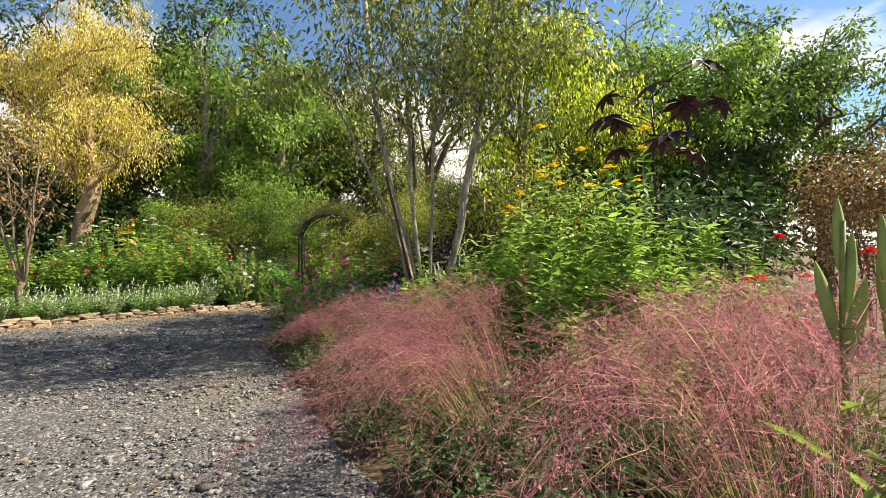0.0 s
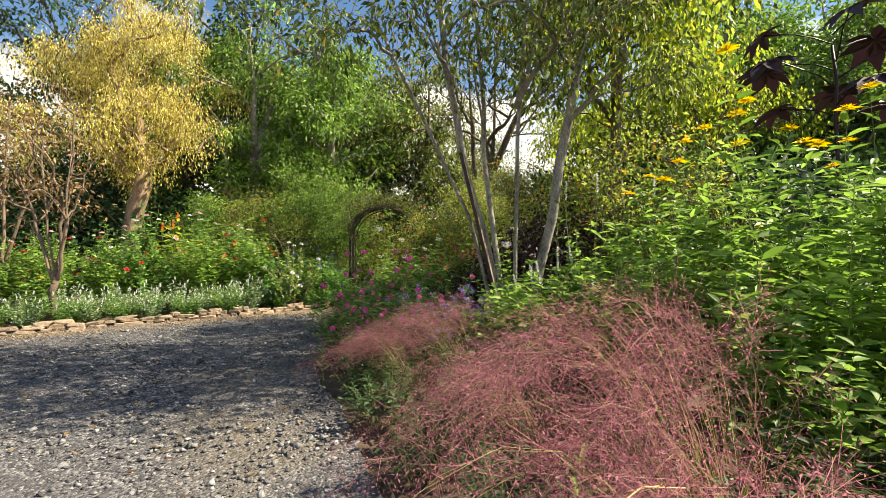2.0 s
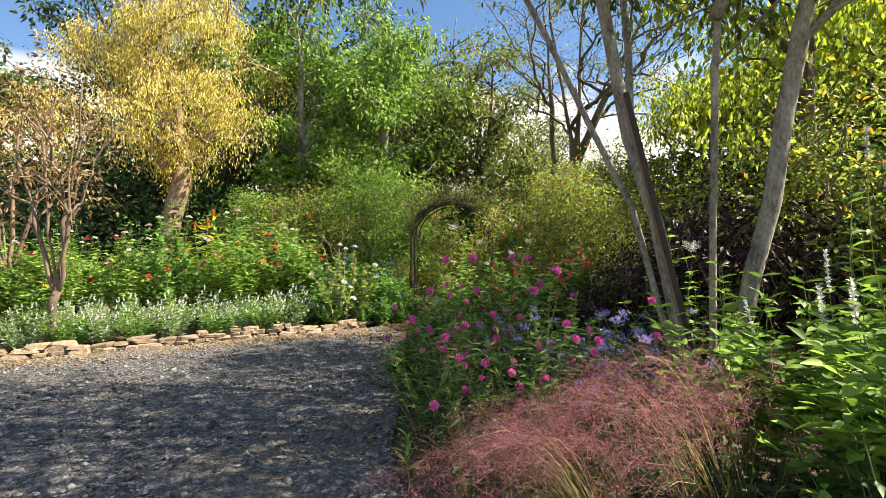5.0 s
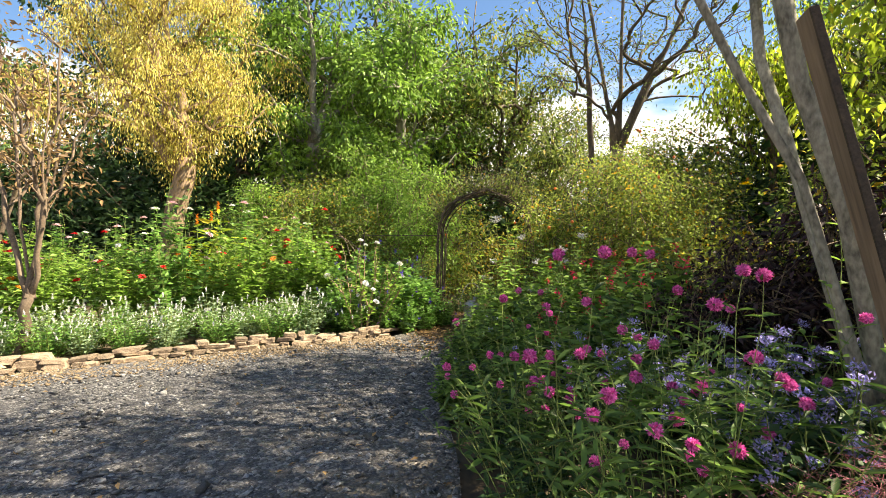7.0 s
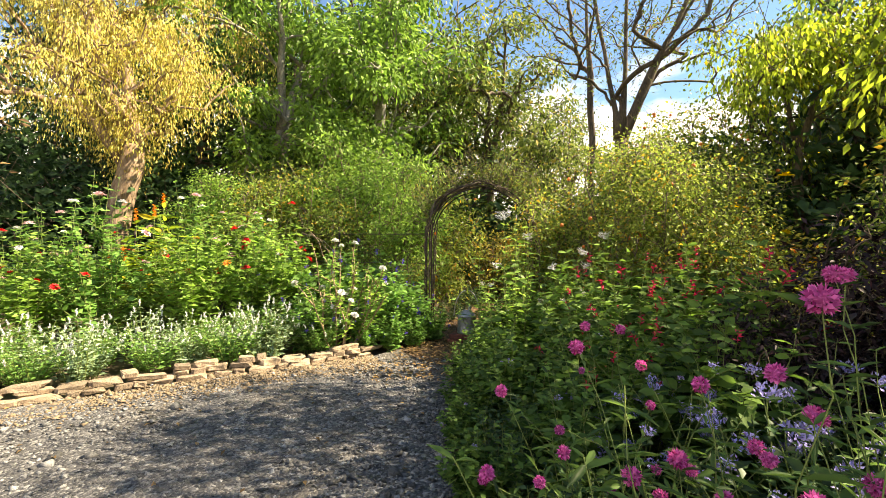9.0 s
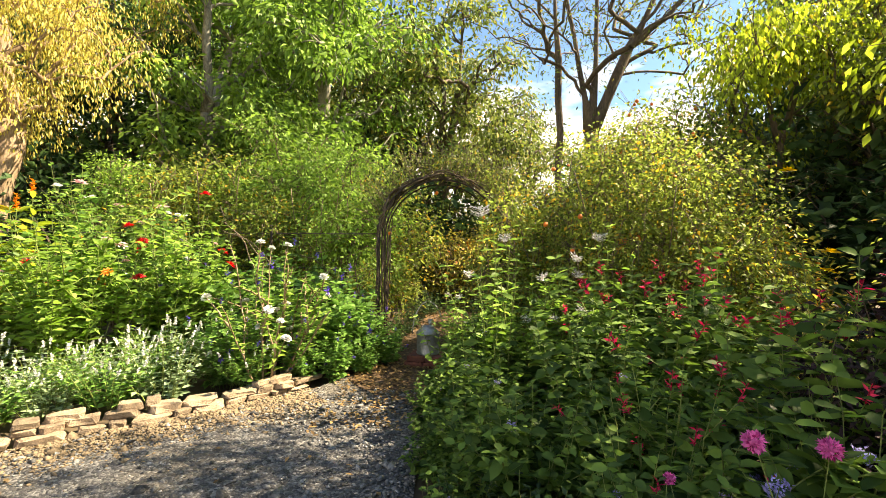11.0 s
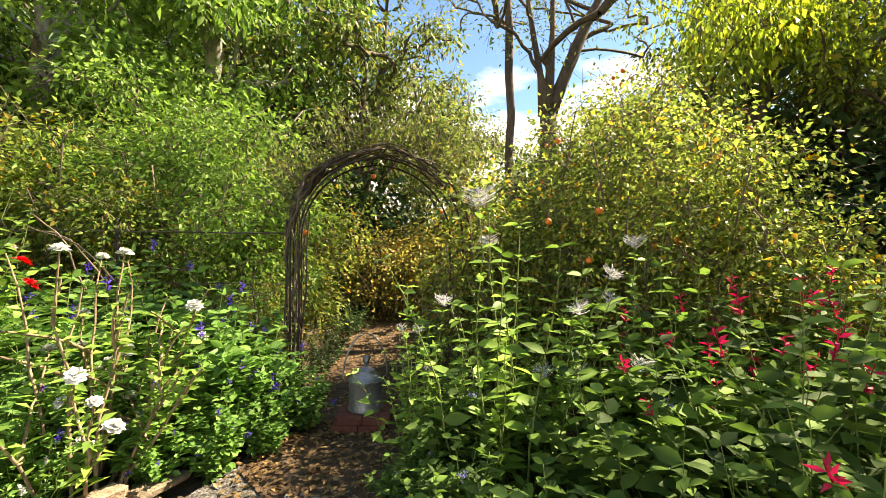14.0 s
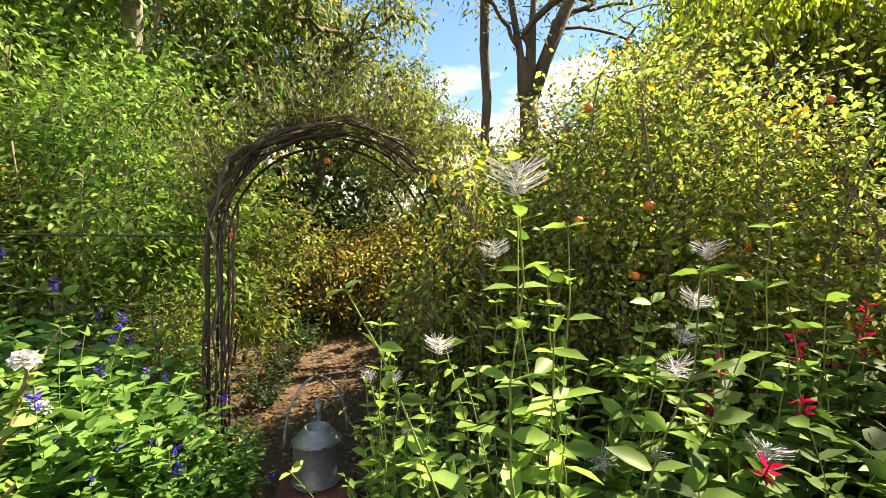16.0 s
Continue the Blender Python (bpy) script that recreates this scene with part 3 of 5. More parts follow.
# grey-stemmed tree in the bed
CLUMP = (-0.2, 6.58)
t = tree("grey_stemmed_tree", "multi-stemmed tree with smooth pale grey bark and green leaves", "tree", 13,
         [np.array([(-0.1, 0, 0), (-0.3, 0.02, 0.8), (-0.5, 0.05, 1.6), (-0.78, 0.1, 2.2), (-1.1, 0.1, 2.9), (-1.45, 0.1, 3.6), (-1.75, 0.1, 4.3)]),
          np.array([(-0.05, 0.08, 0), (-0.18, 0.05, 0.7), (-0.33, 0, 1.43), (-0.54, 0, 2.1), (-0.66, 0, 2.78), (-0.78, 0, 3.4), (-0.95, 0, 5.0)]),
          bend((0.0, -0.05, 0), (0.25, 0.1, 5.8), rng0, 0.03, 10), bend((0.08, 0.12, 0), (1.1, 0.3, 5.0), rng0, 0.05, 10), bend((0.0, 0.2, 0), (-0.5, 1.2, 5.0), rng0, 0.06, 9),
          bend((0.03, 0.0, 2.9), (0.75, -0.3, 5.6), rng0, 0.08, 8), bend((-0.65, 0.0, 2.8), (-1.3, -0.5, 4.9), rng0, 0.08, 8)],
         (0.0, -0.1, 4.8), (3.0, 2.0, 2.7), 250, 54, (0.10, 0.36), M["bark_grey"], M["leaf_olive"], 0.058, 0.24, 0.6, shape=LOW, droop=0.35, low=-1.7, hollow=0.25, boughs=34)
put(t, [at(*CLUMP)])
t = tree("lime_leaved_tree", "young tree with hanging bright yellow-green leaves", "tree", 15,
         [bend((0, 0, 0), (0.1, 0, 3.0), rng0, 0.05, 8), bend((0.1, 0, 2.9), (-0.5, 0, 5.2), rng0, 0.08, 7), bend((0.1, 0, 2.9), (0.8, 0.1, 5.4), rng0, 0.08, 7)],
         (0.1, 0, 4.0), (1.7, 1.5, 2.1), 190, 36, (0.095, 0.5), M["bark_brown"], M["leaf_lime"], 0.07, 0.2, 0.8, droop=0.5, low=-1.9, hang=0.4, boughs=26, group="lime-leaved trees")
put(t, [at(1.9, 12.9), at(4.2, 11.2, 0, 120, 1.05), at(1.5, 8.7, 0, 60, 1.2)])

# the dark forked tree behind the arch
t = tree("forked_tree", "dark-barked tree forking into three limbs with sparse leaves", "tree", 14,
         [bend((0, 0, 0), (-0.1, 0, 3.45), rng0, 0.03, 9), bend((-0.1, 0, 3.4), (-0.9, 0.2, 8.0), rng0, 0.06, 9),
          bend((-0.1, 0, 3.4), (0.15, 0.2, 8.6), rng0, 0.03, 9), bend((-0.08, 0, 3.4), (1.7, 0.2, 7.4), rng0, 0.06, 9), bend((-0.5, 0.3, 0), (-0.85, 0.2, 7.0), rng0, 0.09, 11)],
         (0.3, 0, 6.5), (3.3, 2.8, 2.7), 330, 18, (0.08, 0.34), M["bark_brown"], M["leaf_olive"], 0.125, 0.3, low=-2.4, arch=0.05)
put(t, [at(-0.3, 14.1)])

# background woods: a few kinds, repeated
woods = []
for seed, mat, h, rx, tips, per, bark in ((21, "leaf_deep", 9.0, 2.8, 190, 56, "bark_brown"), (22, "leaf", 8.0, 2.6, 200, 62, "bark_brown"),
                                          (23, "leaf_olive", 8.5, 2.7, 180, 52, "bark_brown"), (24, "leaf_bright", 8.0, 2.5, 200, 62, "bark_grey")):
    r = np.random.default_rng(seed)
    woods.append(tree("background_tree", {"leaf_deep": "tall dark green leafy tree", "leaf": "dense mid-green leafy tree", "leaf_olive": "airy olive-green tree turning yellow",
                                          "leaf_bright": "sunlit bright green leafy tree"}[mat] + " in the garden's backdrop", "tree", seed,
                      [bend((0, 0, 0), (0.2, 0, h * 0.45), r, 0.05, 8), bend((0.2, 0, h * 0.45), (0.5, 0.3, h * 0.92), r, 0.1, 7), bend((0.2, 0, h * 0.4), (-0.9, -0.3, h * 0.8), r, 0.1, 7)],
                      (0, 0, h * 0.58), (rx, rx, h * 0.44), tips, per, (0.135, 0.46), M[bark], M[mat], 0.2, 0.22, 0.7, droop=0.25, low=-h * 0.4, group="backdrop trees", boughs=38))
put(woods[0], [at(-15.5, 17.0, 0, 0, 1.4), at(-10.4, 20.6, 0, 60, 1.6), at(7.0, 18.0, 0, 90, 1.2)])
put(woods[1], [at(-12.6, 18.5, 0, 130, 1.5), at(-6.8, 23.0, 0, 30, 1.4), at(2.6, 23.5, 0, 210, 0.6), at(-18.5, 13.5, 0, 70, 1.15), at(-13.6, 23, 0, 10, 1.5), at(9.2, 13.6, 0, 30, 1.15), at(10.9, 12.8, 0, 200, 1.0)])
put(woods[2], [at(-4.9, 19.6, 0, 0, 1.3), at(-3.2, 18.9, 0, 100, 1.1), at(-1.7, 21.0, 0, 50, 0.95), at(-0.9, 17.4, 0, 220, 0.6), at(1.8, 19.0, 0, 150, 0.62), at(3.8, 12.9, 0, 120, 0.8)])
put(woods[3], [at(-9.8, 24.5, 0, 0, 1.5), at(6.6, 14.8, 0, 170, 1.2), at(7.6, 12.6, 0, 60, 1.0), at(-8.4, 16.2, 0, 250, 1.2), at(-6.0, 16.7, 0, 100, 1.18)])

# ---- shrubs and hedges ----
r = np.random.default_rng(31)
hedge = tree("rose_hedge", "dense tangled green climbing rose hedge behind a wire fence", "hedge", 31, multi(r, 6, 0.25, 2.2, 0.9), (0, 0, 1.55), (1.35, 1.0, 1.7), 190, 66, (0.066, 0.5),
             M["twig"], M["leaf_bright"], 0.014, 0.17, droop=0.1, low=-1.4, group="rose hedge", arch=0.25, boughs=48)
put(hedge, [at(-4.8, 12.8), at(-8.3, 13.3, 0, 160), at(-5.7, 14.0, 0, 250, 1.25)])
r = np.random.default_rng(37)
hedge = tree("rose_hedge", "tangled yellow-green climbing rose hedge behind a wire fence", "hedge", 37, multi(r, 7, 0.3, 2.3, 1.0), (0, 0, 1.5), (1.35, 1.0, 1.75), 190, 62, (0.066, 0.5),
             M["twig"], M["leaf_rose"], 0.014, 0.19, droop=0.1, low=-1.4, group="rose hedge", arch=0.35, boughs=52)
put(hedge, [at(-6.5, 12.8, 0, 70, 1.05), at(-7.6, 14.4, 0, 30, 1.2), at(-4.3, 14.3, 0, 20, 1.1), at(-5.6, 12.6, 0, 200, 0.85)])
r = np.random.default_rng(32)
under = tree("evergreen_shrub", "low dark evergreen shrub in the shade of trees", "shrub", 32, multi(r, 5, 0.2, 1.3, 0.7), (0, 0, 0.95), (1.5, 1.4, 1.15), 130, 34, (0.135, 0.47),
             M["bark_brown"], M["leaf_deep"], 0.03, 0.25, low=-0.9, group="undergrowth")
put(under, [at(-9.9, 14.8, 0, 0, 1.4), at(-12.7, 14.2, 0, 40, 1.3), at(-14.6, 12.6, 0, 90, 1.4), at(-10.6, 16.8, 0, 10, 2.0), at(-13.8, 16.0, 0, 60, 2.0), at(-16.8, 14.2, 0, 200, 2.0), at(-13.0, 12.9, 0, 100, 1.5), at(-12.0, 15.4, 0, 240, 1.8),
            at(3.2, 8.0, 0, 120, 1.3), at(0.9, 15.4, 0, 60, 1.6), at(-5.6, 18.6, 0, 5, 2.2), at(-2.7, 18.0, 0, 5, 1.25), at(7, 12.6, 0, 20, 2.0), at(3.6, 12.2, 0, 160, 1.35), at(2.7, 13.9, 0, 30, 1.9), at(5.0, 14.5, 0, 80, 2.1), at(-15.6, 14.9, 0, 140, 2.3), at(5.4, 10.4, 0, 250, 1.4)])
r = np.random.default_rng(33)
autumn = tree("autumn_shrub", "shrub with yellow and orange autumn leaves", "shrub", 33, multi(r, 6, 0.2, 1.2, 0.8), (0, 0, 0.85), (1.3, 1.2, 1.0), 160, 30, (0.075, 0.5),
              M["twig"], M["leaf_autumn"], 0.012, 0.2, low=-0.8, group="autumn shrubs")
put(autumn, [at(-2.4, 16.2, 0, 0, 1.05), at(-1.2, 12.9, 0, 40, 1.0), at(-1.5, 16.8, 0, 80, 1.2), at(-3.9, 17.2, 0, 20, 0.9), at(0.2, 11.0, 0, 160, 0.95)])
r = np.random.default_rng(34)
fruit_bush = tree("fruiting_shrub", "tall thorny shrub with small yellow-green leaves bearing orange fruit", "shrub", 34, multi(r, 7, 0.25, 2.6, 1.2), (0, 0, 1.9), (1.6, 1.4, 1.8), 240, 96, (0.054, 0.6),
                  M["twig"], M["leaf_rose"], 0.016, 0.19, low=-1.6, arch=0.2, group="fruiting shrubs")
put(fruit_bush, [at(-0.1, 12.4), at(-0.75, 10.85, 0, 110, 0.8)])
r = np.random.default_rng(35)
side = tree("leafy_shrub", "leafy olive-green shrub overgrowing the arch", "shrub", 35, multi(r, 5, 0.2, 1.5, 0.5), (0, 0, 1.15), (0.75, 0.7, 1.15), 130, 38, (0.058, 0.5),
            M["twig"], M["leaf_rose"], 0.012, 0.16, low=-1.0, group="shrubs at the arch")
put(side, [at(-1.75, 12.1), at(-1.3, 11.2, 0, 90, 0.9), at(-3.95, 11.8, 0, 50, 0.5), at(-0.5, 10.9, 0, 10, 0.9), at(-2.0, 11.5, 0, 200, 0.95), at(-1.0, 10.2, 0, 130, 0.7), at(-0.2, 9.9, 0, 30, 0.75), at(1.15, 7.75, 0, 20, 1.3), at(0.55, 8.5, 0, 80, 1.0), at(1.9, 7.2, 0, 200, 1.25)])
r = np.random.default_rng(36)
dusk = tree("burgundy_shrub", "low shrub with dark burgundy-brown leaves", "shrub", 36, multi(r, 5, 0.15, 1.0, 0.5), (0, 0, 0.75), (0.75, 0.7, 0.8), 110, 50, (0.06, 0.4),
            M["twig"], M["leaf_purple"], 0.009, 0.15, low=-0.7, group="burgundy shrubs")
put(dusk, [at(-0.85, 8.0, 0, 0, 0.7), at(-0.25, 8.1, 0, 70, 0.95), at(0.4, 7.7, 0, 30, 1.3)])


# ---- flowering plants ----
def rosette(rings, petal, seed=1, material="red", shape=LOW):
    """A double flower of overlapping petals, facing up."""
    g, rg = Geo(), np.random.default_rng(seed)
    for q, (n, tilt, ln) in enumerate(rings):
        a = np.arange(n) * 2 * np.pi / n + q * 0.5
        D = np.stack((np.cos(a) * math.cos(tilt), np.sin(a) * math.cos(tilt), np.full(n, math.sin(tilt))), 1)
        leaves(g, D * 0.1 * ln + np.array([0, 0, 0.06 * ln * q]), D + rg.normal(size=D.shape) * 0.06, ln, ln * petal, rg, shape, 2.0)
    return g.mesh("flower", M[material])


def globe(radius, n, material, seed=2, ln=0.5):
    """A globe of small pointed bracts."""
    g, rg = Geo(), np.random.default_rng(seed)
    i = np.arange(n) + 0.5
    ph, th = np.arccos(1 - 2 * i / n), np.pi * (1 + 5 ** 0.5) * i
    D = np.stack((np.cos(th) * np.sin(ph), np.sin(th) * np.sin(ph), np.cos(ph)), 1)
    leaves(g, D * radius * (1 - ln), D + rg.normal(size=D.shape) * 0.15, radius * ln * rg.uniform(0.8, 1.3, n), radius * 0.34, rg, LOW, 0.2)
    lathe(g, [(0.001, -radius * 0.5), (radius * 0.5, 0), (0.001, radius * 0.5)], 8)
    return g.mesh("flower", M[material])


def spike(height, n, ln, material, seed=3, out=1.0, width=0.35):
    """Small tubular blossoms up a stalk."""
    g, rg = Geo(), np.random.default_rng(seed)
    z = np.sort(rg.random(n)) * height
    a = rg.random(n) * 2 * np.pi
    D = np.stack((np.cos(a) * out, np.sin(a) * out, np.full(n, 0.45)), 1)
    leaves(g, np.stack((0 * z, 0 * z, z), 1), D, ln * rg.uniform(0.7, 1.2, n), ln * width, rg, LOW, 0.5)
    segments(g, np.array([[0, 0, 0.0]]), np.array([[0, 0, height]]), 0.003, 0.0015, 4)
    return g.mesh("flower", M[material])


def whisker(height, n, ln, seed=4):
    """A head of long white threads and small lips."""
    g, rg = Geo(), np.random.default_rng(seed)
    z = np.sort(rg.random(n)) * height
    a = rg.random(n) * 2 * np.pi
    D = unit(np.stack((np.cos(a), np.sin(a), np.full(n, 0.22)), 1))
    P = np.stack((0 * z, 0 * z, z), 1)
    s = np.linspace(0, 1, 4)
    pts = P[:, None] + D[:, None] * (s * ln)[None, :, None] + np.array([0, 0, 1.0]) * (0.18 * ln * s ** 2)[None, :, None]
    ribbons(g, pts, 0.0016, rg)
    m = n // 2
    leaves(g, P[:m] + D[:m] * 0.004, D[:m], ln * 0.24, ln * 0.12, rg, LOW, 0.5)
    leaves(g, np.array([[0, 0, height]] * 10), rg.normal(size=(10, 3)) * 0.4 + np.array([0, 0, 1]), 0.016, 0.008, rg)
    return g.mesh("flower", M["lilac_white"])


def fuzz(radius, n, material, seed=5):
    """A flat head of many small tufts."""
    g, rg = Geo(), np.random.default_rng(seed)
    a, q = rg.random(n) * 2 * np.pi, np.sqrt(rg.random(n)) * radius
    P = np.stack((np.cos(a) * q, np.sin(a) * q, 0.012 * rg.normal(size=n)), 1)
    leaves(g, P, rg.normal(size=(n, 3)) * 0.6 + np.array([0, 0, 0.8]), 0.018, 0.009, rg)
    return g.mesh("flower", M[material])


def plant(name, label, category, seed, height, spread, stems, pairs, leaf, foliage, flower=None, share=1.0, side=0, stem_mat="stem", low=0.15, shape=HIGH,
          group="", lean=0.0, tuft=0, stem_r=0.004, rise=0.25, face=0.35, high=0.0):
    """A leafy plant: curved stems with leaves in pairs, and a flower on top of a share of them."""
    rg = np.random.default_rng(seed)
    ob = thing(name, label, category, group)
    wood, g = Geo(), Geo()
    tops = []
    for i in range(stems):
        a, q = rg.random() * 2 * np.pi, math.sqrt(rg.random())
        h = height * (1 - 0.35 * q * q) * rg.uniform(0.6, 1.12)
        b = np.array([math.cos(a), math.sin(a), 0]) * q * spread * 0.35
        e = np.array([math.cos(a), math.sin(a), 0]) * q * spread + np.array([lean * h, 0, h]) + rg.normal(size=3) * 0.03 * height
        line = bend(b, e, rg, 0.12, 7, 0.04)
        branches = [(line, low)]
        for _ in range(side):
            s = rg.uniform(0.35, 0.8)
            p = line[int(s * 6)]
            branches.append((bend(p, p + np.array([rg.normal() * 0.13, rg.normal() * 0.13, 0.17]) * height, rg, 0.1, 5, 0.05), 0.1))
        for ln, lo in branches:
            tube(wood, ln, np.linspace(stem_r, stem_r * 0.4, len(ln)), 4, False)
            k = max(2, int(pairs * (1 if len(ln) == 7 else 0.5)))
            s = np.linspace(lo, 0.97, k)
            s = np.clip(s + rg.normal(size=k) * 0.02, 0, 1)
            idx = s * (len(ln) - 1)
            i0 = np.minimum(idx.astype(int), len(ln) - 2)
            P = ln[i0] + (ln[i0 + 1] - ln[i0]) * (idx - i0)[:, None]
            th = np.arange(k) * 1.57 + rg.random() * 6 + rg.normal(size=k) * 0.3
            for sgn in (0, math.pi):
                D = np.stack((np.cos(th + sgn), np.sin(th + sgn), rise + rg.normal(size=k) * 0.25), 1)
                Ls = leaf[0] * rg.uniform(0.7, 1.25, k) * (1.0 - 0.45 * s)
                leaves(g, P, D, Ls, Ls * leaf[1], rg, shape, 1.2)
            tops.append((ln[-1], ln[-1] - ln[-2]))
        if tuft:
            e = line[-1]
            leaves(g, np.repeat(e[None], tuft, 0), rg.normal(size=(tuft, 3)) + np.array([0, 0, 0.5]), leaf[0] * 0.5, leaf[0] * 0.5 * leaf[1], rg, LOW)
    part("stem_tuft", wood, M[stem_mat], ob)
    part("foliage", g, M[foliage], ob)
    if flower:
        kinds = flower if isinstance(flower, (list, tuple)) else [flower]
        for p, d in tops:
            if rg.random() < share and p[2] > high * height:
                z = Vector(d).normalized().lerp(Vector((0, 0, 1)), face).normalized()
                q = z.to_track_quat("Z", "Y").to_matrix().to_4x4()
                part("flower", kinds[int(rg.integers(len(kinds)))], None, ob,
                     m=Matrix.Translation(p) @ q @ Matrix.Rotation(rg.random() * 6, 4, "Z") @ Matrix.Scale(rg.uniform(0.75, 1.2), 4))
    return ob


yellow_f = rosette([(9, 0.15, 0.058), (7, 0.7, 0.038), (5, 1.1, 0.026)], 0.5, material="yellow")
orange_f = rosette([(9, 0.15, 0.04), (7, 0.7, 0.025)], 0.5, material="orange")
red_f = rosette([(9, 0.1, 0.042), (8, 0.5, 0.034), (6, 1.0, 0.026)], 0.7, material="red")
coral_f = rosette([(12, 0.05, 0.04), (10, 0.35, 0.034), (8, 0.8, 0.022)], 0.5, material="coral")
pink_f = rosette([(9, 0.1, 0.055), (8, 0.5, 0.045), (6, 1.0, 0.03)], 0.75, material="pale_pink")
white_f = rosette([(8, 0.2, 0.034), (7, 0.65, 0.03), (5, 1.1, 0.024)], 0.9, material="white")
white_big = rosette([(8, 0.1, 0.040), (7, 0.5, 0.036), (6, 0.9, 0.030), (4, 1.3, 0.022)], 1.1, material="white", shape=HIGH)
gom_f = globe(0.026, 110, "magenta")
red_s = spike(0.10, 9, 0.038, "crimson")
blue_s = spike(0.10, 14, 0.036, "violet")
white_s = spike(0.055, 22, 0.014, "white", out=0.9, width=0.8)
cream_s = spike(0.16, 40, 0.012, "leaf_silver", out=0.4, width=0.7)
cat_f = whisker(0.05, 70, 0.055)
mist_f = fuzz(0.035, 60, "mist")

# border beyond the gravel
wm = plant("white_salvia_mound", "low mound of silvery green leaves with small white flower spikes", "flower", 41, 0.50, 0.36, 46, 8, (0.07, 0.5), "leaf_fresh", white_s, 0.36, 0, shape=LOW, group="white edging flowers", low=0.1)
wm2 = plant("white_salvia_mound", "low mound of silvery green leaves with small white flower spikes", "flower", 42, 0.55, 0.38, 46, 8, (0.07, 0.5), "leaf_silver", white_s, 0.42, 0, shape=LOW, group="white edging flowers", low=0.1)
along = []
for (x0, y0), (x1, y1) in zip(EDGE[1:-1], EDGE[2:]):
    n = max(1, round(math.hypot(x1 - x0, y1 - y0) / 0.42))
    along += [(x0 + (x1 - x0) * i / n, y0 + (y1 - y0) * i / n) for i in range(n)]
rg = np.random.default_rng(5)
row1 = [at(x - 0.26 + rg.normal() * 0.05, y + 0.30 + rg.normal() * 0.05, 0.05, rg.random() * 360, rg.uniform(0.85, 1.12)) for x, y in along]
row2 = [at(x - 0.52 + rg.normal() * 0.06, y + 0.62 + rg.normal() * 0.06, 0.05, rg.random() * 360, rg.uniform(0.9, 1.2)) for x, y in along]
put(wm, row1[::2] + row2[1::2])
put(wm2, row1[1::2] + row2[::2])
rb = plant("rose_bush", "leafy rose bush with red blooms", "flower", 43, 1.5, 0.5, 26, 12, (0.10, 0.6), "leaf_bright", [red_f], 0.13, 2, group="border roses", shape=LOW)
rw = plant("rose_bush", "leafy rose bush with white and pale pink blooms", "flower", 44, 1.5, 0.5, 26, 12, (0.10, 0.6), "leaf_fresh", [white_f, pink_f], 0.13, 2, group="border roses", shape=LOW)
ro = plant("border_perennial", "bushy green border plant with few orange flowers", "flower", 45, 1.3, 0.52, 30, 12, (0.11, 0.45), "leaf_bright", [orange_f], 0.03, 2, group="border greenery", shape=LOW)
back = [(x - 0.62 * s + rg.normal() * 0.12, y + 0.78 * s + rg.normal() * 0.12) for s in (1.45, 2.2, 3.0) for x, y in along[1::2]]
P = [at(x, y, 0.05, rg.random() * 360, rg.uniform(0.95, 1.4)) for x, y in back if not (x > -5.2 and y > 10.6)]
put(rb, P[0::3])
put(rw, P[1::3])
put(ro, P[2::3])
sumac = plant("tropical_shrub", "upright yellow-green plant with large leaves and orange flower plumes", "shrub", 46, 2.0, 0.5, 9, 10, (0.34, 0.34), "leaf_lime", spike(0.22, 60, 0.05, "orange"), 0.8, 0, stem_mat="stem", stem_r=0.012, low=0.4)
put(sumac, [at(-7.5, 10.7)])
wr = plant("white_rose_bush", "open shrub with bare tan stems and white blooms", "flower", 47, 1.25, 0.62, 16, 17, (0.095, 0.45), "leaf_bright", white_big, 0.42, 2, stem_mat="bark_tan", stem_r=0.011, low=0.2, shape=LOW)
put(wr, [at(-4.55, 10.3, 0.05, 0, 1.08)])
bs = plant("blue_salvia", "bushy bright green plant with violet-blue flower spikes", "flower", 48, 1.08, 0.47, 28, 11, (0.14, 0.62), "leaf_fresh", blue_s, 0.24, 1, group="blue salvias", low=0.12)
put(bs, [at(-4.05, 10.85, 0, 0), at(-4.5, 11.2, 0, 80, 1.1), at(-4.0, 11.35, 0, 200, 0.95), at(-5.1, 10.9, 0, 40, 1.1), at(-5.0, 11.6, 0, 10, 1.25), at(-5.7, 10.9, 0, 140, 1.1), at(-4.9, 10.2, 0, 300, 0.75), at(-4.35, 10.55, 0, 30, 0.7),
         at(-6.0, 11.7, 0, 210, 1.3), at(-3.75, 10.95, 0, 120, 0.7), at(-3.5, 11.15, 0, 220, 0.5), at(-3.95, 10.5, 0, 20, 0.5), at(-3.72, 10.72, 0, 110, 0.42), at(-4.2, 10.35, 0, 250, 0.42)])

# bed beside the walk: tall yellow flowers and their greenery
tall = plant("yellow_flowered_perennial", "tall bright green leafy perennial with yellow flowers on top", "flower", 51, 2.55, 0.6, 24, 14, (0.20, 0.32), "leaf_bright", yellow_f, 0.7, 1, group="yellow perennials", low=0.15, high=0.78)
put(tall, [at(1.2, 4.1, 0, 0, 0.98), at(1.75, 4.15, 0, 80, 0.95), at(0.75, 4.75, 0, 160, 0.86), at(1.45, 4.9, 0, 240, 1.0), at(2.3, 4.7, 0, 20, 0.95), at(1.1, 5.6, 0, 100, 0.88)])
mid = plant("leafy_perennial", "bushy light green leafy perennial without flowers", "plant", 52, 1.3, 0.5, 26, 9, (0.16, 0.44), "leaf_bright", None, 0, 1, group="leafy perennials", low=0.42)
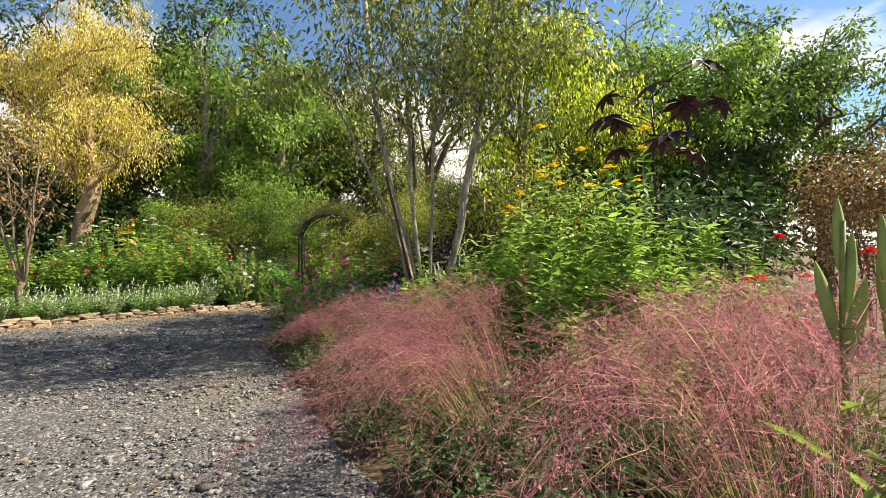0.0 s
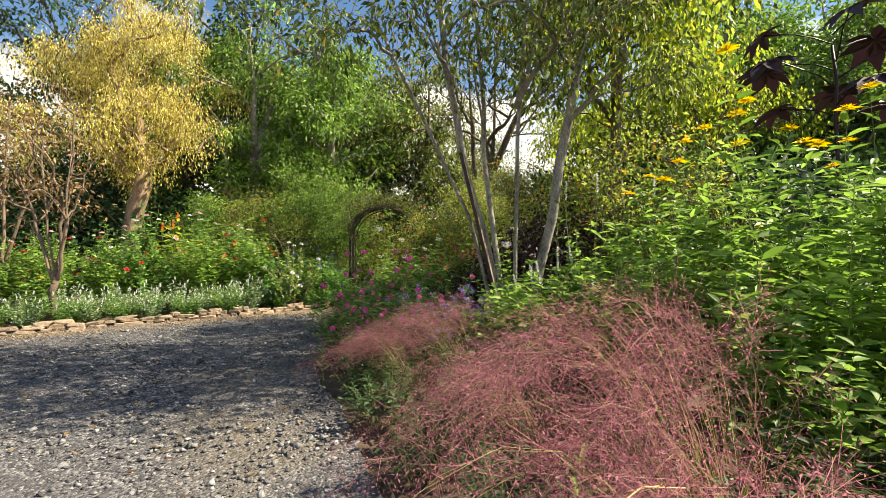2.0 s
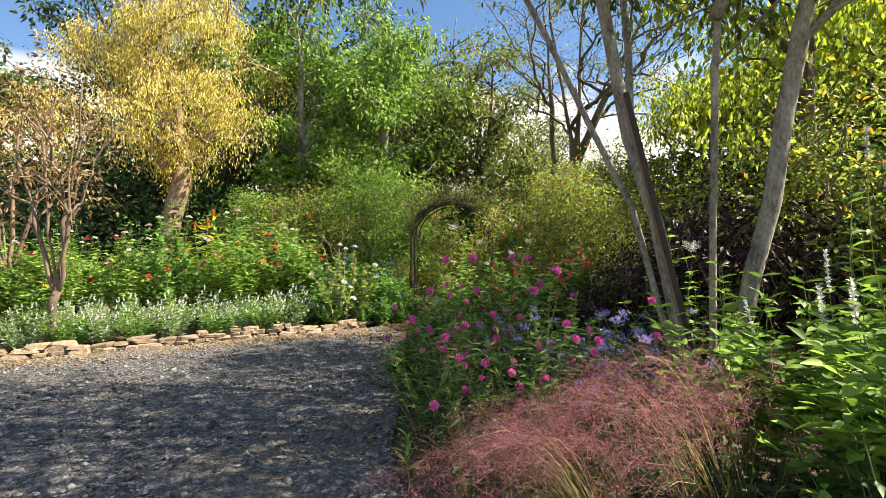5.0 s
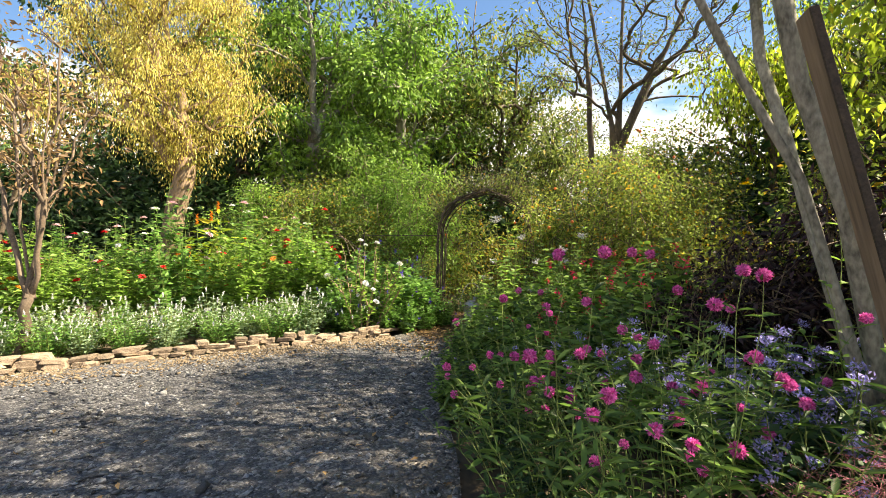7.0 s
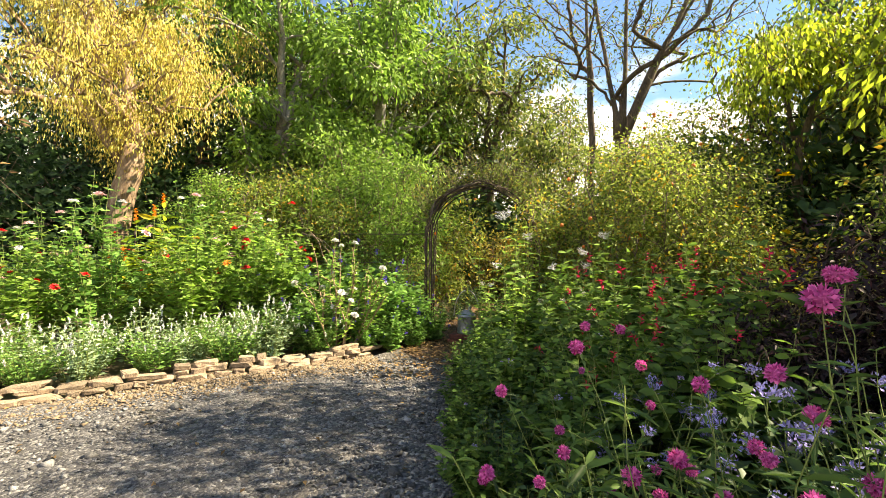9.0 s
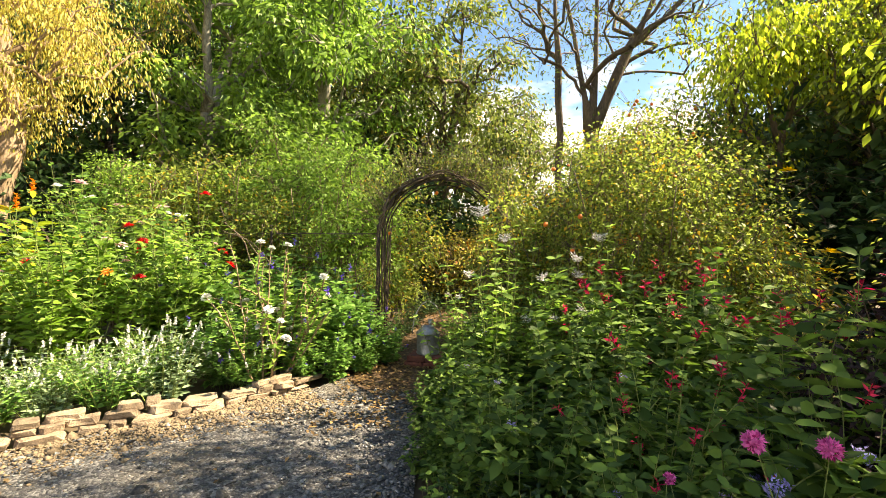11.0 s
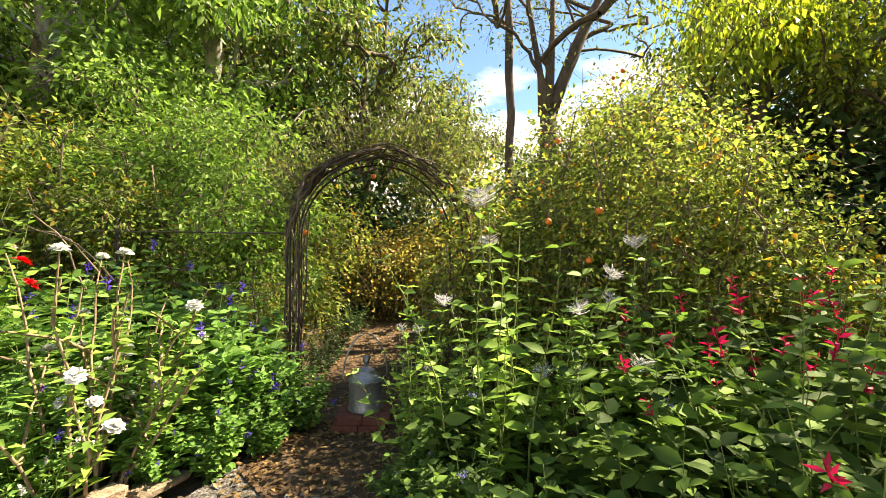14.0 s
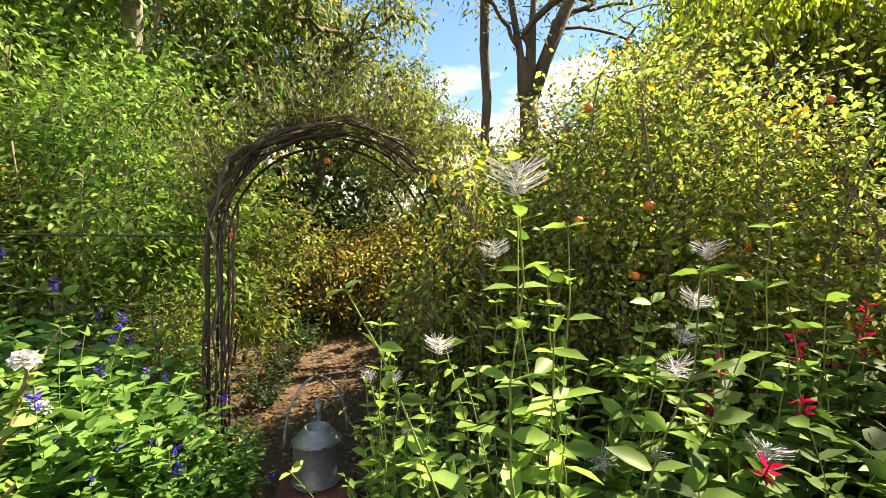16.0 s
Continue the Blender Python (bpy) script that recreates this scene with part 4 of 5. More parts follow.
put(mid, [at(0.1, 5.3, 0, 0, 1.05), at(-0.35, 5.85, 0, 60, 0.9), at(0.55, 4.5, 0, 130, 0.95), at(1.0, 3.65, 0, 200, 0.9), at(1.7, 3.5, 0, 260, 0.9), at(2.4, 3.9, 0, 300, 1.0), at(0.3, 6.0, 0, 20, 1.05), at(3.0, 4.3, 0, 40, 1.05), at(-0.1, 5.0, 0, 200, 0.85), at(0.75, 5.2, 0, 75, 1.1), at(1.35, 3.05, 0, 15, 0.8), at(2.0, 3.2, 0, 115, 0.85)])
# dark leaves also paint in the shade beneath and between the bed's plants
dark_low = plant("shaded_groundcover", "dark green leafy ground plants with shade put into the leaf colour", "plant", 53, 0.55, 0.45, 26, 8, (0.10, 0.45), "leaf_deep", None, 0, 0, group="ground plants", shape=LOW)
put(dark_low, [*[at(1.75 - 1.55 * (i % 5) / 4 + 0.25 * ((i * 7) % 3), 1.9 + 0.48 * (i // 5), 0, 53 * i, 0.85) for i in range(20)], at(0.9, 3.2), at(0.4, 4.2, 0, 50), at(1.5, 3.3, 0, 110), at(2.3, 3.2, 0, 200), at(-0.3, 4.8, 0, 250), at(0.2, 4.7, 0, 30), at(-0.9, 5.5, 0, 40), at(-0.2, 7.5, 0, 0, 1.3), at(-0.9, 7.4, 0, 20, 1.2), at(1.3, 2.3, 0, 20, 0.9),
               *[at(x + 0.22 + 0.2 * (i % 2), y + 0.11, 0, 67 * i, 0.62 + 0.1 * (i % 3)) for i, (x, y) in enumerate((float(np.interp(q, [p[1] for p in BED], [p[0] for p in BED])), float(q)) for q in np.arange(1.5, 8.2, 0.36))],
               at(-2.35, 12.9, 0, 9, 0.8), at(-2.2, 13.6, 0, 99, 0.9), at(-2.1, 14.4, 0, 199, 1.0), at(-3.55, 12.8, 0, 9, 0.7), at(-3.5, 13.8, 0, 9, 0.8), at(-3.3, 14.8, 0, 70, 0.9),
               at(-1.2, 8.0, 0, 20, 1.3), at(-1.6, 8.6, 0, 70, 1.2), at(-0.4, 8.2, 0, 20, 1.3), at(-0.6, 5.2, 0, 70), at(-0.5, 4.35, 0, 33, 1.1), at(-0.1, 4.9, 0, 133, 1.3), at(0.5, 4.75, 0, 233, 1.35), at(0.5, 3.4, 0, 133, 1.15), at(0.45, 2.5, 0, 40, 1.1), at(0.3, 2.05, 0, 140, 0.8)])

# castor plant
def palmate(size, lobes=8, seed=1):
    g, rg = Geo(), np.random.default_rng(seed)
    a = np.linspace(-2.5, 2.5, lobes)
    ln = size * (0.62 + 0.38 * np.cos(a * 0.5))
    D = np.stack((np.cos(a), np.sin(a), np.full(lobes, -0.18)), 1)
    leaves(g, np.zeros((lobes, 3)), D, ln, ln * 0.42, np.random.default_rng(9), HIGH, 6.0)
    return g.mesh("leaf", M["leaf_purple"])


castor = thing("castor_plant", "tall castor plant with large dark burgundy palmate leaves", "plant")
rg = np.random.default_rng(61)
wood = Geo()
main = bend((0, 0, 0), (0.05, 0.0, 3.2), rg, 0.05, 10)
tube(wood, main, np.linspace(0.03, 0.012, 10), 8)
pal = [palmate(0.34, 8, 1), palmate(0.28, 7, 2)]
for i in range(11):
    z = 2.45 + 0.85 * i / 10
    a = i * 2.4
    b = np.array([main[min(9, int(z / 3.2 * 9))][0], 0, z])
    e = b + np.array([math.cos(a), math.sin(a), 0.35]) * rg.uniform(0.4, 0.75)
    tube(wood, bend(b, e, rg, 0.08, 5, 0.08), 0.007, 5)
    part("leaf", pal[i % 2], None, castor, m=Matrix.Translation(e) @ pose(0, 0, 0, rg.uniform(-20, 20), rg.uniform(5, 40), math.degrees(a)))
part("stem", wood, M["leaf_purple"], castor)
put(castor, [at(2.7, 5.95)])


# pink muhly grass
def muhly(seed, height=1.0, reach=0.95, stalks=92, hairs=34, lean=(-0.78, -0.28)):
    rg = np.random.default_rng(seed)
    ob = thing("muhly_grass", "clump of muhly grass with airy pink plumes and arching straw stalks", "grass", "muhly grass clumps")
    b, st, pl = Geo(), Geo(), Geo()
    k = 9
    s = np.linspace(0, 1, k)
    way = np.array([*lean, 0])
    n = 260
    a, q, h = rg.random(n) * 6.283, np.sqrt(rg.random(n)), rg.uniform(0.25, 0.62, n) * height
    out = np.stack((np.cos(a), np.sin(a), 0 * a), 1)
    pts = out[:, None] * (0.16 * q)[:, None, None] + (out * (reach * 0.7 * q)[:, None] + way * 0.25)[:, None] * (s ** 1.6)[None, :, None]
    pts[:, :, 2] += h[:, None] * (np.sin(s * 2.0) / 0.95)[None]
    ribbons(b, pts, 0.007 * (1.05 - s)[None], rg)
    part("blade_tuft", b, M["blade"], ob)
    n = stalks
    a, q, h = rg.random(n) * 6.283, rg.random(n) ** 0.5, rg.uniform(0.72, 1.12, n) * height
    out = np.stack((np.cos(a), np.sin(a), 0 * a), 1)
    far = out * (reach * 0.5 * q)[:, None] + way * rg.uniform(0.45, 1.25, n)[:, None]
    spread = np.linalg.norm(far, axis=1)
    pts = out[:, None] * (0.16 * q)[:, None, None] + far[:, None] * (s ** 1.25)[None, :, None]
    pts[:, :, 2] += (h * (1 - 0.10 * spread))[:, None] * np.sin(s[None] * (1.5 + 0.95 * np.minimum(spread, 1.25))[:, None])
    bold = np.where(np.arange(n) % 5 == 0, 0.0056, 0.002)[:, None]
    ribbons(st, pts, bold * (1.1 - s)[None], rg)
    tagged(part("stalk_tuft", st, M["straw"], ob), kind="stuff")
    u = rg.uniform(0.5, 1.0, (n, hairs))
    idx = u * (k - 1)
    i0 = np.minimum(idx.astype(int), k - 2)
    row = np.arange(n)[:, None]
    Pp = pts[row, i0] + (pts[row, i0 + 1] - pts[row, i0]) * (idx - i0)[..., None]
    along_d = unit(pts[row, i0 + 1] - pts[row, i0])
    Dd = unit(along_d * 0.8 + rg.normal(size=Pp.shape) * 0.75)
    ln = rg.uniform(0.05, 0.24, (n, hairs)) * (1.25 - 0.7 * u)
    Pp, Dd, ln = Pp.reshape(-1, 3), Dd.reshape(-1, 3), ln.reshape(-1)
    E = Pp + Dd * ln[:, None]
    ribbons(pl, np.stack((Pp, E), 1), np.array([[0.0013, 0.0008]]), rg)
    for f in (1.0, 0.6):
        leaves(pl, Pp + Dd * (ln * f)[:, None] + rg.normal(size=E.shape) * 0.012, rg.normal(size=E.shape), 0.013, 0.0046, rg, LOW, 0.0)
    part("plume", pl, M["plume"], ob)
    return ob


mu1, mu2 = muhly(71), muhly(72, 0.85, 0.85)
put(mu1, [at(0.42, 3.25, 0, 0, 1.05), at(-0.62, 5.15, 0, -5, 0.8), at(1.85, 2.15, 0, -8, 1.12), at(2.5, 3.0, 0, 15, 1.0), at(1.15, 1.5, 0, 5, 1.1)])
put(mu2, [at(0.28, 2.65, 0, 6, 1.0), at(-1.1, 5.05, 0, -15, 0.72), at(-0.2, 3.95, 0, 8, 0.8)])

# tall lance-leaved stalk among the grass
lance = plant("lance_leaved_seedling", "single upright stalk with light green lance-shaped leaves", "plant", 73, 0.85, 0.02, 1, 9, (0.20, 0.2), "leaf_bright", None, 0, 0, low=0.35, stem_r=0.006, rise=0.7)
put(lance, [at(-0.15, 2.98), at(-2.05, 5.45, 0, 100, 0.6), at(0.98, 1.45, 0, 40, 0.95)])

# seed pods beside the start of the walk
pods = thing("seed_pod_plant", "thick green stalk with long upright green seed pods", "plant")
g = Geo()
rg = np.random.default_rng(81)
tube(g, bend((0, 0, 0), (0.0, 0.0, 1.4), rg, 0.03, 9), np.linspace(0.012, 0.006, 9), 8)
part("stem", g, M["stem"], pods, smooth=True)


def pod(ln, rad):
    q = Geo()
    s = np.linspace(0, 1, 9)
    prof = [(max(0.0008, rad * math.sin(math.pi * min(1, t * 0.9 + 0.08)) ** 0.7), t * ln) for t in s]
    lathe(q, prof, 10)
    q.v[0][:, :2] *= (1 + 0.12 * np.where(np.arange(len(q.v[0])) % 2, 1, -1))[:, None]
    return q.mesh("pod", M["pod"], True)


pm = pod(0.23, 0.017)
for z, rx, rz, sc in ((1.14, 6, 20, 1.0), (1.06, 12, 140, 1.0), (1.0, 16, 260, 1.1), (1.26, 3, 80, 0.9)):
    part("pod", pm, None, pods, m=Matrix.Translation((0, 0, z)) @ pose(0, 0, 0, 0, 0, rz) @ pose(0.015, 0, 0, 0, rx, 0) @ Matrix.Scale(sc, 4))
for z, a in ((0.55, 0.3), (0.7, 2.2), (0.85, 4.0)):
    g = Geo()
    leaves(g, np.array([[0, 0, z]]), np.array([[math.cos(a), math.sin(a), 0.5]]), 0.22, 0.03, rg, HIGH)
    part("leaf", g, M["leaf_bright"], pods)
put(pods, [at(1.13, 1.27), at(1.32, 1.32, 0, 70, 0.97)])

# zinnias
zin = plant("zinnia", "zinnia with coral and red double flowers on thin stems", "flower", 82, 1.2, 0.3, 9, 7, (0.09, 0.45), "leaf", [coral_f, red_f], 0.45, 0, group="zinnias")
put(zin, [at(2.6, 3.6, 0, 0, 1.25), at(2.1, 2.7, 0, 80, 1.0), at(3.0, 3.0, 0, 160, 1.15), at(2.6, 2.2, 0, 220, 0.95)])
pinkb = tree("smoke_bush", "shrub with rust-pink leaves", "shrub", 83, multi(np.random.default_rng(83), 5, 0.2, 1.5, 0.6), (0, 0, 1.5), (1.1, 1.0, 1.1), 130, 50, (0.07, 0.4), M["twig"], M["leaf_brown"], 0.02, 0.2, low=-1.2)
put(pinkb, [at(6.4, 6.6, 0, 0, 1.2)])

# globe amaranth and mist flowers
gom = plant("globe_amaranth", "loose plant with round magenta flower heads on wiry stems", "flower", 91, 1.15, 0.8, 24, 8, (0.12, 0.22), "leaf", gom_f, 0.28, 1, group="globe amaranths", low=0.08, stem_r=0.0028)
put(gom, [at(-1.85, 6.0, 0, 0, 1.0), at(-1.45, 5.75, 0, 90, 0.95), at(-2.05, 6.75, 0, 180, 0.8), at(-1.35, 6.35, 0, 230, 1.0)])
mist = plant("mist_flower", "low plant with flat lavender-blue fuzzy flower heads", "flower", 92, 0.62, 0.45, 30, 6, (0.08, 0.6), "leaf_deep", mist_f, 0.6, 1, group="mist flowers", shape=LOW)
put(mist, [at(-0.75, 6.35, 0, 0, 1.15), at(-0.95, 6.85, 0, 60, 1.2), at(-0.4, 6.75, 0, 130, 1.2), at(-1.25, 6.95, 0, 220, 1.15), at(-1.75, 7.6, 0, 10, 0.95), at(-0.6, 7.25, 0, 100, 1.15)])
pale = plant("pale_spike_plant", "leafy perennial with tall pale white flower spikes", "flower", 93, 1.35, 0.35, 12, 9, (0.10, 0.4), "leaf", spike(0.2, 70, 0.018, "white", out=0.6, width=0.7), 0.6, 0, group="pale spikes")
put(pale, [at(0.2, 5.75, 0, 0, 1.22), at(0.6, 5.6, 0, 90, 1.25), at(1.0, 5.5, 0, 190, 1.2)])

# sages along the last stretch
sage = plant("red_sage", "dense green sage with crimson tubular flowers", "flower", 101, 1.15, 0.52, 34, 12, (0.125, 0.55), "leaf_sage", red_s, 0.13, 1, group="red sages", low=0.1)
sage_b = plant("blue_mist_sage", "leafy green sage with few lavender flowers", "flower", 102, 1.0, 0.54, 32, 11, (0.145, 0.6), "leaf_sage", mist_f, 0.05, 1, group="leafy sages", low=0.08)
put(sage, [at(-1.45, 8.9, 0, 0, 1.1), at(-0.95, 8.3, 0, 100, 1.15), at(-1.45, 9.65, 0, 200, 1.1), at(-0.9, 9.2, 0, 250, 1.15), at(-1.9, 7.9, 0, 160, 0.8), at(-0.7, 9.9, 0, 70, 1.1)])
put(sage_b, [at(-2.35, 8.15, 0, 0, 0.72), at(-2.5, 8.85, 0, 100, 0.72), at(-1.85, 9.3, 0, 190, 1.0), at(-2.62, 9.35, 0, 250, 0.62), at(-1.3, 7.6, 0, 20, 0.95), at(-2.4, 9.95, 0, 20, 0.85), at(-2.1, 7.45, 0, 310, 0.68), at(-2.7, 9.85, 0, 60, 0.52), at(-1.9, 8.5, 0, 140, 0.9), at(-2.55, 8.4, 0, 200, 0.6), at(-2.55, 7.25, 0, 15, 0.45), at(-2.72, 7.95, 0, 75, 0.4), at(-2.82, 8.65, 0, 145, 0.4), at(-2.85, 9.25, 0, 215, 0.42), at(-2.85, 9.75, 0, 285, 0.4)])
cat = plant("whisker_plant", "leafy plant with white whiskered flower spikes", "flower", 103, 1.25, 0.45, 18, 10, (0.105, 0.5), "leaf_bright", cat_f, 0.11, 0, group="whisker plants", low=0.2)
put(cat, [at(-2.35, 9.75, 0, 0, 1.36), at(-2.72, 10.2, 0, 90, 0.92), at(-1.55, 9.9, 0, 200, 1.2), at(-2.05, 10.4, 0, 300, 1.2), at(-2.62, 10.7, 0, 10, 0.7), at(-0.25, 6.9, 0, 40, 1.1)])
tag = plant("marigold_bush", "tall marigold with orange-yellow flowers", "flower", 104, 1.5, 0.5, 18, 10, (0.09, 0.3), "leaf_lime", [yellow_f, orange_f], 0.5, 1, group="marigolds", shape=LOW)
put(tag, [at(0.45, 10.9, 0, 0, 1.4), at(0.1, 11.3, 0, 80, 1.35)])

# ---- arch, fence, can ----
arch = thing("garden_arch", "rusted iron garden arch wound with dry vine stems", "arch")
AX, AY, AR, AS = -2.9, 11.5, 0.77, 1.45
for dy in (0.0, 0.42):
    for rad in (AR, AR - 0.07):
        g = Geo()
        th = np.linspace(math.pi, 0, 25)
        line = [(-rad, dy, 0)] + [(-rad, dy, z) for z in np.linspace(0.3, AS, 6)] + [(rad * math.cos(t), dy, AS + rad * math.sin(t)) for t in th[1:-1]] + [(rad, dy, z) for z in np.linspace(AS, 0.3, 6)] + [(rad, dy, 0)]
        tube(g, line, 0.009, 7)
        part("hoop", g, M["iron"], arch, smooth=True)
rung = Geo()
tube(rung, [(0, 0, 0), (0, 0.42, 0)], 0.006, 6)
rung_me = rung.mesh("rung", M["iron"])
for t in np.linspace(0.0, math.pi, 13):
    part("rung", rung_me, None, arch, m=Matrix.Translation((AR * math.cos(t), 0, AS + AR * math.sin(t))))
for z in np.arange(0.3, AS, 0.3):
    for sx in (-1, 1):
        part("rung", rung_me, None, arch, m=Matrix.Translation((sx * AR, 0, z)))
rg = np.random.default_rng(111)
for i in range(14):
    a0, a1 = rg.uniform(2.4, 3.1), rg.uniform(0.5, 1.6)
    th = np.linspace(a0, a1, 14)
    rr = AR + 0.02 + 0.04 * np.sin(th * rg.uniform(4, 9) + rg.random() * 6)
    y = rg.uniform(0, 0.42) + 0.08 * np.sin(th * rg.uniform(3, 8))
    g = Geo()
    tube(g, np.stack((rr * np.cos(th), y, AS + rr * np.sin(th)), 1), np.linspace(0.011, 0.005, 14), 6)
    part("vine_stem", g, M["bark_brown"], arch)
for i in range(6):
    x = -AR + rg.normal() * 0.04
    g = Geo()
    tube(g, bend((x, rg.uniform(0, 0.42), 0), (x + rg.normal() * 0.05, rg.uniform(0, 0.4), 1.7), rg, 0.15, 10), np.linspace(0.012, 0.007, 10), 6)
    part("vine_stem", g, M["bark_brown"], arch)
put(arch, [at(AX, AY, 0, 6)])
dry = thing("dry_vine_top", "tuft of dry upright vine shoots and olive leaves on the arch", "vine")
g, g2 = Geo(), Geo()
n = 430
th = rg.uniform(0.2, 2.9, n)
B = np.stack(((AR + 0.02) * np.cos(th), rg.uniform(0, 0.45, n), AS + (AR + 0.02) * np.sin(th)), 1)
Dr = unit(np.stack((np.cos(th) * 0.6, rg.normal(size=n) * 0.25, 0.9 + 0 * th), 1) + rg.normal(size=(n, 3)) * 0.25)
ln = rg.uniform(0.15, 0.65, n)
pts = np.stack([B + Dr * (ln * s)[:, None] + rg.normal(size=B.shape) * 0.02 * s for s in (0, 0.35, 0.7, 1.0)], 1)
ribbons(g, pts, np.array([[0.006, 0.005, 0.004, 0.002]]), rg)
tagged(part("dry_shoot_mass", g, M["twig"], dry), kind="stuff")
ii = rg.integers(0, n, 3400)
leaves(g2, B[ii] + Dr[ii] * (ln[ii] * rg.random(3400))[:, None], rg.normal(size=(3400, 3)), 0.048, 0.024, rg)
part("foliage", g2, M["leaf_olive"], dry)
put(dry, [at(AX, AY, 0, 6)])

fence = thing("wire_fence", "thin wire fence with iron posts overgrown by roses", "fence")
for x in np.arange(0, -7.6, -1.5):
    g = Geo()
    tube(g, [(x, 0, 0), (x, 0, 1.62)], 0.014, 6)
    part("post", g, M["iron"], fence)
for z in (0.55, 1.05, 1.5):
    g = Geo()
    tube(g, bend((0, 0, z), (-7.5, 0, z + 0.03), rg, 0.01, 16), 0.004 if z < 1.5 else 0.008, 5)
    part("wire", g, M["wire"], fence)
put(fence, [at(-3.75, 11.75, 0, -9)])
canes = thing("dry_canes", "long bare rose canes arching along the wire fence", "vine")
for i in range(26):
    x = rg.uniform(-5.5, -0.2)
    h = rg.uniform(0.9, 1.7)
    g = Geo()
    tube(g, bend((x, rg.normal() * 0.1, 0), (x + rg.uniform(-1.2, 1.2), rg.normal() * 0.15 - 0.1, h), rg, 0.12, 10, 0.25), np.linspace(0.011, 0.004, 10), 5)
    part("cane", g, M["twig"], canes)
put(canes, [at(-3.75, 11.42, 0, -9)])


def fruit_on_string(top):
    ob = thing("orange_fruit", "small round orange fruit hanging on a stalk", "fruit", "orange fruits")
    g = Geo()
    lathe(g, [(0.0008, -0.027), (0.017, -0.023), (0.027, -0.008), (0.028, 0.006), (0.02, 0.022), (0.006, 0.027), (0.0008, 0.025)], 14)
    part("rind", g, M["fruit"], ob, smooth=True)
    g = Geo()
    segments(g, np.array([[0, 0, 0.024]]), np.array([[0.004, 0, 0.024 + top]]), 0.0022, 0.0016, 5)
    part("stalk", g, M["twig"], ob)
    return ob


fr = fruit_on_string(0.09)
spots = [(-3.56, 11.55, 1.50), (-3.0, 11.75, 2.02), (-2.4, 11.6, 1.7), (-1.57, 10.3, 1.63), (-1.02, 10.3, 1.44), (-1.14, 10.35, 1.41), (-0.71, 10.3, 2.0), (-1.79, 10.45, 2.1), (-1.64, 10.3, 1.31), (-1.87, 10.4, 1.56), (-0.49, 10.3, 2.2)]
rf = np.random.default_rng(121)
while len(spots) < 34:
    p = rf.normal(size=3)
    p = p / np.linalg.norm(p)
    if p[1] < 0.15 and p[2] > -0.6:
        spots.append((-0.1 + p[0] * 1.5, 12.4 + p[1] * 1.3, 1.85 + p[2] * 1.5))
put(fr, [at(x, y, z, rf.random() * 360, rf.uniform(0.6, 0.92)) for x, y, z in spots])

slab = thing("brick_plinth", "low plinth of dark red bricks", "plinth")


def box(name, size, material, bevel=0.004):
    bm = bmesh.new()
    bmesh.ops.create_cube(bm, size=1)
    bmesh.ops.scale(bm, vec=size, verts=bm.verts)
    bmesh.ops.bevel(bm, geom=bm.edges[:], offset=bevel, segments=1, affect="EDGES")
    me = bpy.data.meshes.new(name)
    bm.to_mesh(me)
    bm.free()
    me.materials.append(material)
    return me


bk = box("brick", (0.20, 0.10, 0.065), M["brick"], 0.006)
for i in range(2):
    for j in range(3):
        for z in range(2):
            part("brick", bk, None, slab, m=pose(-0.103 + 0.206 * i + (0.03 if z else 0), -0.105 + 0.105 * j, 0.033 + 0.068 * z, 0, 0, rf.normal() * 1.2))
put(slab, [at(-3.08, 11.12, 0, -8)])
can = thing("watering_can", "galvanised metal watering can with a hoop handle on bricks", "watering can")
g = Geo()
lathe(g, [(0.001, 0.0), (0.112, 0.0), (0.116, 0.006), (0.113, 0.012), (0.112, 0.20), (0.115, 0.206), (0.113, 0.214), (0.085, 0.245), (0.062, 0.26), (0.064, 0.272), (0.058, 0.272), (0.056, 0.25), (0.001, 0.20)], 32)
can_body = part("body", g, M["zinc"], can, smooth=True)
for z, rr in ((0.012, 0.1165), (0.205, 0.1175)):
    g = Geo()
    th = np.linspace(0, 2 * math.pi, 33)
    tube(g, np.stack((rr * np.cos(th), rr * np.sin(th), 0 * th + z), 1), 0.0035, 6, False)
    part("rolled_seam", g, M["zinc"], can_body, smooth=True)
g = Geo()
th = np.linspace(0, math.pi, 21)
tube(g, np.stack((0.16 * np.cos(th), 0 * th, 0.2 + 0.32 * np.sin(th)), 1), 0.006, 7)
part("handle", g, M["zinc"], can, smooth=True)
g = Geo()
tube(g, [(0.04, 0.10, 0.03), (0.07, 0.19, 0.13), (0.10, 0.27, 0.24)], [0.024, 0.017, 0.013], 10)
can_spout = part("spout", g, M["zinc"], can, smooth=True)
g = Geo()
tube(g, [(0.097, 0.262, 0.23), (0.112, 0.30, 0.28)], [0.014, 0.032], 14)
part("sprinkler_rose", g, M["zinc"], can_spout, smooth=True)
put(can, [at(-3.05, 11.12, 0.135, 20, 1.12)])
post = thing("wooden_post", "weathered brown wooden board with dark edge leaning among stems", "post")
part("board", box("board", (0.15, 0.03, 2.45), M["board"], 0.006), None, post, m=Matrix.Translation((0, 0, 1.225)))
part("edge_strip", box("edge_strip", (0.014, 0.036, 2.43), M["iron"], 0.002), None, post, m=Matrix.Translation((-0.082, 0, 1.225)))
post.matrix_basis = pose(-0.22, 6.42, -0.03, 0, 0, 0) @ pose(0, 0, 0, 0, -13.5, 0) @ pose(0, 0, 0, 0, 0, 83)

